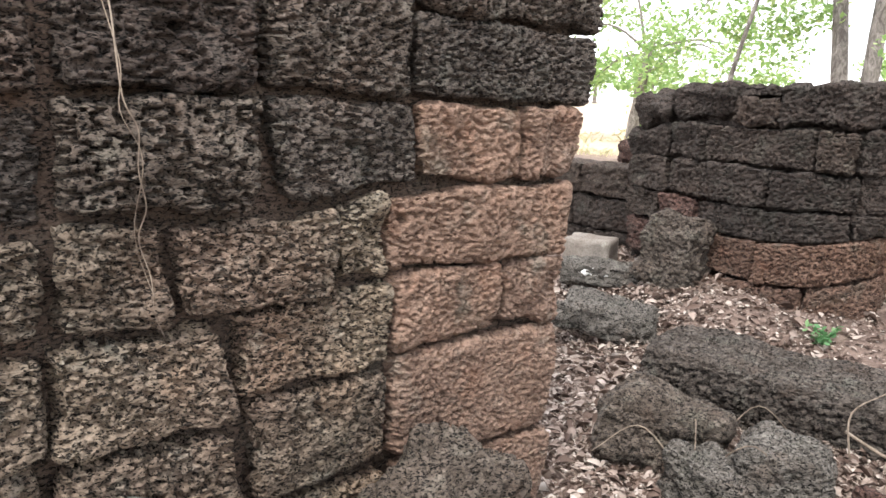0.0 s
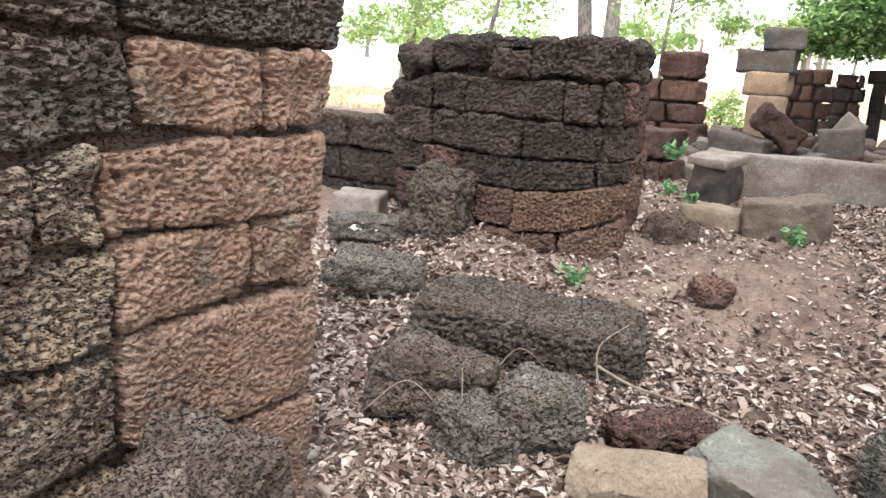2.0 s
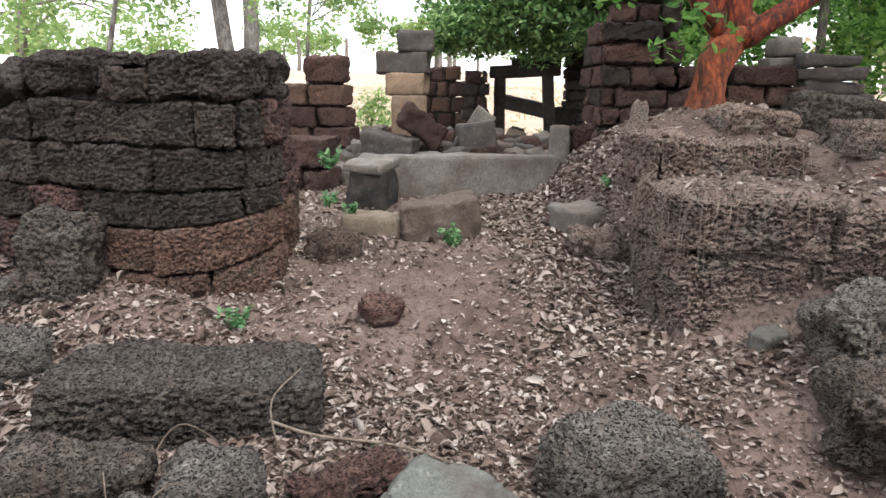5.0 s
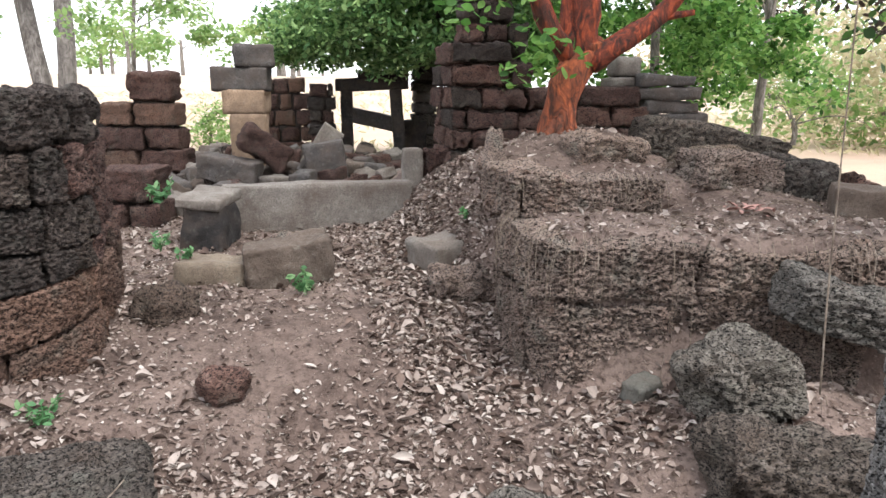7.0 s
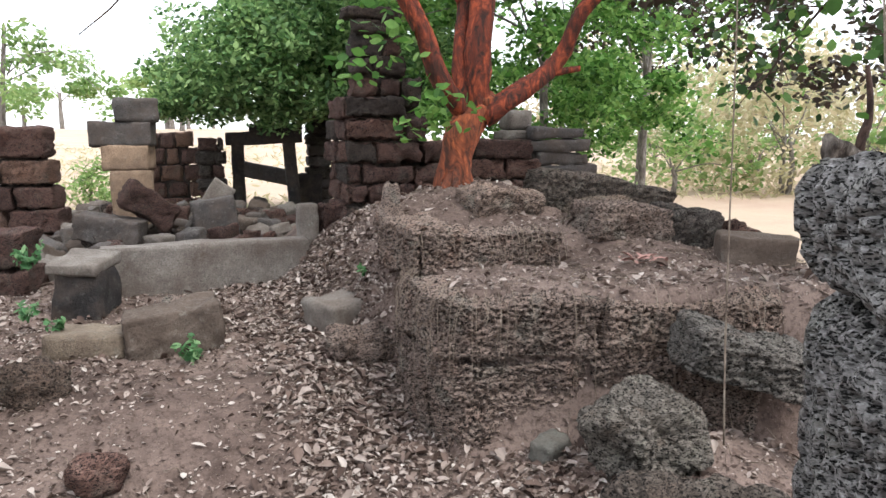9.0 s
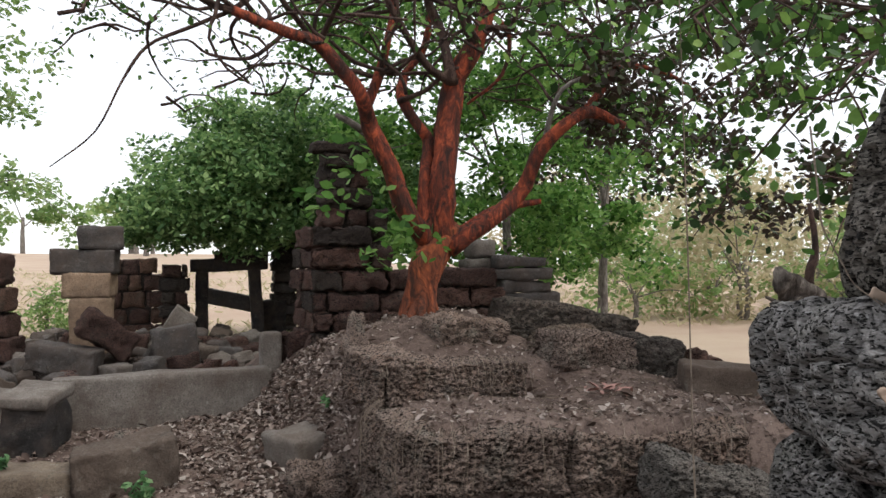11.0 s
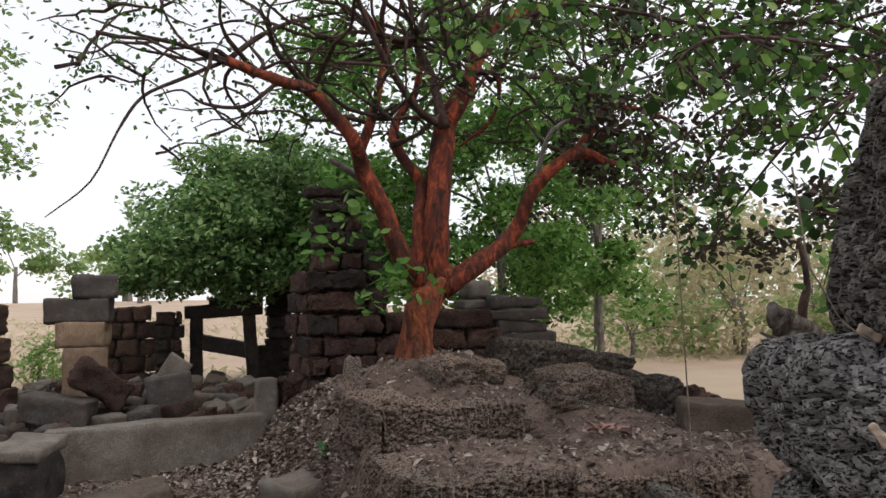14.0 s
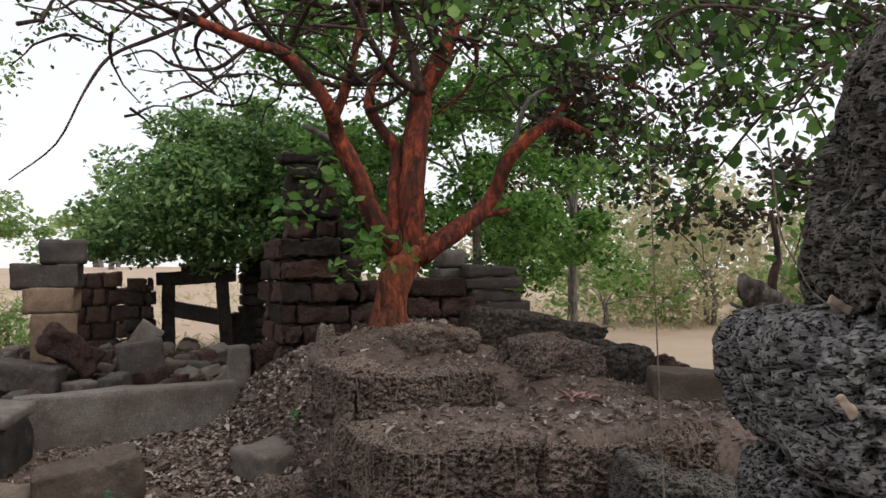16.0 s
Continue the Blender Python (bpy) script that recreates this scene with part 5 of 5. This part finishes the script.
clump_tree("pale_tree", "light green tree reaching over the field", (-4.6, 8.6, 0.4), (-3.6, 8.6, 4.2), 0.035, clumps_in(45, (-3.2, 7.6, 3.0), (-1.15, 8.6, 4.8), 14, 0.2, 0.4) + clumps_in(46, (-2.2, 7.8, 2.0), (-1.35, 8.3, 2.6), 4, 0.12, 0.24), 110, 0.07, LEAF_LIGHT, 45, BARK_GREY, GW)
clump_tree("low_shrub", "small green shrub in the dry field", (-2.3, 15.0, 0.4), (-2.3, 15.0, 0.9), 0.04, clumps_in(47, (-2.7, 14.6, 0.6), (-1.9, 15.4, 1.25), 8, 0.18, 0.3), 110, 0.09, LEAF_LIGHT, 47, BARK_GREY)
dg = random.Random(77)
for i in range(20):
    x, y = dg.uniform(-60, 8), dg.uniform(60, 110)
    h = dg.uniform(4, 8)
    z = ground_z(x, y)
    clump_tree("far_tree", "distant hazy tree at the end of the dry field", (x, y, z), (x, y, z + h * 0.5), 0.25, clumps_in(400 + i, (x - 3, y - 2, z + h * 0.4), (x + 3, y + 2, z + h), 8, 0.9, 1.6), 55, 0.6, LEAF_LIGHT, 400 + i, BARK_GREY, "distant trees", forks=2)
for i in range(34):
    w, d = radians(dg.uniform(30, 62)), dg.uniform(17, 30)
    x, y = d * math.sin(w), d * math.cos(w)
    h = dg.uniform(1.2, 3.6)
    z = ground_z(x, y)
    clump_tree("dry_shrub", "dry yellow-green shrub beyond the clearing", (x, y, z), (x, y, z + h * 0.4), 0.07, clumps_in(500 + i, (x - 1.5, y - 1, z + 0.2), (x + 1.5, y + 1, z + h), 16, 0.35, 0.8), 55, 0.17, LEAF_STRAW if i % 3 else LEAF_LIGHT, 500 + i, BARK_GREY, "shrubs beyond the clearing", forks=3)
for i in range(12):
    x, y = dg.uniform(24, 60), dg.uniform(36, 60)
    h = dg.uniform(6, 11)
    z = ground_z(x, y)
    clump_tree("far_tree", "distant hazy tree behind the scrub", (x, y, z), (x, y, z + h * 0.5), 0.25, clumps_in(600 + i, (x - 3.5, y - 2, z + h * 0.3), (x + 3.5, y + 2, z + h), 10, 1.0, 1.8), 60, 0.5, LEAF_STRAW if i % 2 else LEAF_LIGHT, 600 + i, BARK_GREY, "distant trees", forks=2)

# ---- dry grass of the field ----
gr = random.Random(8)
gp = []
while len(gp) < 9000:
    x, y = gr.uniform(-16, 16), 13 + 26 * gr.random() ** 1.6
    if noise.noise(Vector((x * 0.5, y * 0.5, 2))) > gr.uniform(-0.5, 0.35):
        gp.append((x, y, ground_z(x, y) + 0.07))
gs = np.array([gr.uniform(0.12, 0.34) for _ in gp])
tagged(new("dry_grass", leaf_mesh("dry_grass", gp, gs, LEAF_STRAW, rng, slim=0.16, droop=-0.4)), "dry straw-coloured grass tufts over the open field", "grass", kind="stuff")

# ---- leaf litter ----
def litter_weight(x, y):
    w = 0.10 + 1.0 * bell(x, y, -1.3, 2.6, 1.1, 0.9) + 1.0 * bell(x, y, 0.0, 3.1, 0.75, 0.55) + 1.6 * bell(x, y, 0.72, 5.0, 0.34, 1.1) + 0.8 * bell(x, y, 0.55, 6.4, 0.5, 0.8)
    w += 0.55 * bell(x, y, 1.3, 3.6, 0.6, 0.3) + 0.5 * bell(x, y, -2.4, 3.3, 0.9, 0.8)
    w *= 1 - 0.93 * bell(x, y, -0.15, 4.5, 0.62, 0.9)
    w *= 1 - 0.75 * bell(x, y, 0.85, 3.55, 0.6, 0.55)
    w *= 1 - 0.75 * ease(1.1, 1.3, x) * ease(4.1, 4.3, y)
    w *= ease(-3.6, -2.8, x) * (1 - ease(3.4, 4.4, x)) * ease(-0.5, 0.9, y) * (1 - ease(7.2, 8.2, y))
    return w


lr = random.Random(21)
lp = []
while len(lp) < 92000:
    x, y = lr.uniform(-3.6, 4.4), lr.uniform(-0.5, 8.2)
    if lr.random() < litter_weight(x, y) and not (x < -1.36 and y < 1.85):
        if 0.9 + 0.4 * noise.noise(Vector((x * 2.2, y * 2.2, 5))) * 2 > lr.random() * 1.2:
            lp.append((x, y, ground_z(x, y) + lr.uniform(0.003, 0.018)))
ls = np.clip(np.exp(rng.normal(-3.55, 0.5, len(lp))), 0.010, 0.10)
tagged(new("leaf_litter", leaf_mesh("leaf_litter", lp, ls, LITTER, rng, flat=0.35, slim=0.48, droop=0.0, curl=1.0)), "dry curled brown and pale dead leaves strewn about", "leaves", kind="stuff")


crumbs = []
while len(crumbs) < 36000:
    x, y = lr.uniform(-3.4, 4.2), 1.9 + 5.6 * lr.random() ** 1.3
    if not (x < -1.36 and y < 1.85) and noise.noise(Vector((x * 3, y * 3, 9))) > lr.uniform(-0.8, 0.4):
        crumbs.append((x, y, ground_z(x, y) + lr.uniform(0.001, 0.008)))
cs = np.clip(np.exp(rng.normal(-4.35, 0.4, len(crumbs))), 0.006, 0.035)
tagged(new("leaf_crumbs", leaf_mesh("leaf_crumbs", crumbs, cs, LITTER, rng, flat=0.3, slim=0.7, droop=0.0, curl=0.8)), "crumbled bits of dead leaf trodden into the soil", "leaves", kind="stuff")

sv, sf = [], []
while len(sf) < 3400 * 5:
    x, y = lr.uniform(-3.4, 4.2), lr.uniform(1.8, 8.0)
    if (x < -1.36 and y < 1.85) or lr.random() > 0.3 + 0.6 * litter_weight(x, y) + 0.9 * bell(x, y, 2.0, 4.6, 0.9, 0.7):
        continue
    a, l = lr.uniform(0, 6.28), lr.uniform(0.03, 0.16)
    z = ground_z(x, y) + 0.012
    b = Vector((x + math.cos(a) * l, y + math.sin(a) * l, 0))
    m = Vector(((x + b.x) / 2 + lr.uniform(-.02, .02), (y + b.y) / 2 + lr.uniform(-.02, .02), z + lr.uniform(0, 0.03)))
    b.z = ground_z(b.x, b.y) + lr.uniform(0.005, 0.03)
    r = lr.uniform(0.0012, 0.0028)
    tube(sv, sf, [(x, y, z), m, b], [r, r, r * 0.6], 3)
tagged(new("dry_twigs", mesh_of("dry_twigs", sv, sf, VINE)), "fine dry twigs and stalks scattered over the soil", "twigs", kind="stuff")


# ---- small plants, vines and litter of use ----
def weed(x, y, z, h, seed, label="fresh green seedling in bare earth", parent_z=None):
    g = np.random.default_rng(seed)
    w = empty("weed", label, "plant", "green weeds", at=(x, y, z))
    pts = []
    for k in range(6):
        a, l = g.uniform(0, 6.28), h * g.uniform(0.6, 1.1)
        tip = Vector((x + math.cos(a) * l * 0.6, y + math.sin(a) * l * 0.6, z + l))
        limb("stem", w, [(x, y, z), (x + math.cos(a) * l * 0.2, y + math.sin(a) * l * 0.2, z + l * 0.6), tip], 0.005, 0.002, LEAF_WEED, "", 5, 3, 0, seed)
        for f in np.linspace(0.45, 1, 5):
            pts.append((x + math.cos(a) * l * 0.6 * f, y + math.sin(a) * l * 0.6 * f, z + l * f))
    pts = np.repeat(np.array(pts), 2, 0) + g.normal(0, h * 0.10, (len(pts) * 2, 3))
    part("leaves", leaf_mesh("leaves", pts, g.uniform(h * 0.25, h * 0.45, len(pts)), LEAF_WEED, g, slim=0.5), w)["kind"] = "stuff"


weed(-1.14, 3.84, on(-1.14, 3.84), 0.12, 1)
weed(-0.10, 5.30, on(-0.1, 5.3), 0.17, 2, "leafy green seedling beside the tilted block")
weed(-1.18, 6.15, 0.48, 0.14, 3, "green weed spreading over the buff slab")
weed(-0.92, 5.72, 0.50, 0.11, 4, "green weed at the dark hollow")
weed(-1.36, 6.95, 0.70, 0.18, 5, "green weed hanging on the block stack")
weed(1.02, 5.75, on(1.02, 5.75), 0.10, 6, "small green weed on the mound")
weed(-0.3, 3.15, on(-0.3, 3.15), 0.06, 7, "tiny green sprout in the leaves")

vines = random.Random(3)


def vine(name, label, pts, r, category="vine"):
    v = empty(name, label, category, at=pts[0])
    limb("stem", v, pts, r, r * 0.6, VINE, "", 6, 5, 0.3, 2)


vine("hanging_vine", "thin vine hanging straight from the branches", [(2.00, 3.2, 0.50), (1.975, 3.2, 1.0), (1.95, 3.2, 1.9), (1.93, 3.22, 2.9)], 0.004)
vine("wall_root", "thin pale root trailing down the wall face", [(-1.335, 0.22, 1.76), (-1.33, 0.26, 1.62), (-1.325, 0.27, 1.50), (-1.31, 0.275, 1.42), (-1.305, 0.30, 1.36), (-1.30, 0.295, 1.28), (-1.305, 0.31, 1.20), (-1.33, 0.30, 1.13), (-1.335, 0.325, 1.04), (-1.335, 0.33, 0.96), (-1.335, 0.35, 0.90)], 0.0022)
vine("wall_root", "thin pale root twisting beside another on the wall", [(-1.335, 0.225, 1.70), (-1.325, 0.275, 1.50), (-1.305, 0.265, 1.40), (-1.30, 0.305, 1.30), (-1.325, 0.29, 1.14), (-1.335, 0.335, 0.98)], 0.0014)
vine("trailing_stem", "thin dry stem trailing over the rough pier", [(1.152, 1.829, 1.96), (1.148, 1.813, 1.872), (1.143, 1.798, 1.795), (1.144, 1.778, 1.758), (1.142, 1.758, 1.73), (1.131, 1.731, 1.704), (1.111, 1.697, 1.692), (1.064, 1.64, 1.685), (1.07, 1.627, 1.673)], 0.0018)
for k, (x, y, z, turn) in enumerate(((1.074, 1.636, 1.679, 30), (0.967, 1.542, 1.564, 55))):
    rock("dead_leaf", (0.034, 0.006, 0.014), pose(x, y, z, 0, turn, -20), DRY_LEAF, "curled pale dead leaf caught on the rough pier", "leaf", 720 + k, 0.003, corner=0.4, swell=0.002, pit=0)
vine("fallen_twig", "long pale curved twig on the leaf litter", [(-0.75, 3.10, 0.10), (-0.55, 3.12, 0.03), (-0.2, 3.12, 0.0), (0.15, 3.0, -0.05), (0.35, 2.8, -0.07)], 0.008, "twig")
vine("fallen_twig", "thin arched stem leaning on the dark block", [(-0.70, 3.05, 0.0), (-0.74, 3.12, 0.18), (-0.66, 3.3, 0.26)], 0.005, "twig")
for i in range(7):
    a = vines.uniform(0, 6.28)
    x, y = -1.25 + vines.uniform(-.25, .3), 2.6 + vines.uniform(-.25, .25)
    vine("fallen_twig", "dry twig tangled over a stone", [(x, y, 0.02), (x + 0.16 * math.cos(a), y + 0.16 * math.sin(a), 0.16), (x + 0.34 * math.cos(a), y + 0.34 * math.sin(a), 0.02)], 0.0035, "twig")
for i in range(46):
    s = vines.uniform(0.1, 2.3)
    c, n = line_t.at(s)
    o = c + n * 0.03
    z = vines.uniform(0.92, 1.02)
    vine("hanging_root", "dry rootlet hanging over the terrace edge", [(o.x - n.x * 0.08, o.y - n.y * 0.08, z + 0.02), (o.x, o.y, z - 0.08), (o.x + vines.uniform(-.04, .04), o.y - 0.01, z - vines.uniform(0.12, 0.5))], 0.0017, "root")
for i in range(26):
    s = vines.uniform(0.8, 1.75)
    c, n = line_s.at(s)
    o = c + n * 0.03
    vine("hanging_root", "dry rootlet hanging over the step", [(o.x, o.y + 0.06, 1.2), (o.x, o.y, 1.14), (o.x + vines.uniform(-.08, .08), o.y - 0.02, vines.uniform(0.98, 1.06))], 0.0018, "root")

bag = rock("plastic_bag", (0.24, 0.16, 0.07), pose(-2.74, 3.96, on(-2.74, 3.96, 0.0) + 0.06, 0, 0, 20), PLASTIC, "crumpled white plastic bag on a stone", "bag", 700, 0.012, corner=0.3, swell=0.025, pit=0.012, layers=1.0)
cloth_pts = np.array([(2.35 + 0.1 * math.cos(k), 4.42 + 0.08 * math.sin(k * 1.7), 1.02 + 0.01 * (k % 3)) for k in range(26)])
tagged(new("cloth_shreds", leaf_mesh("cloth_shreds", cloth_pts, rng.uniform(0.06, 0.13, 26), CLOTH, rng, flat=0.5, slim=0.25)), "faded red shreds of cloth on the terrace", "cloth", kind="stuff")
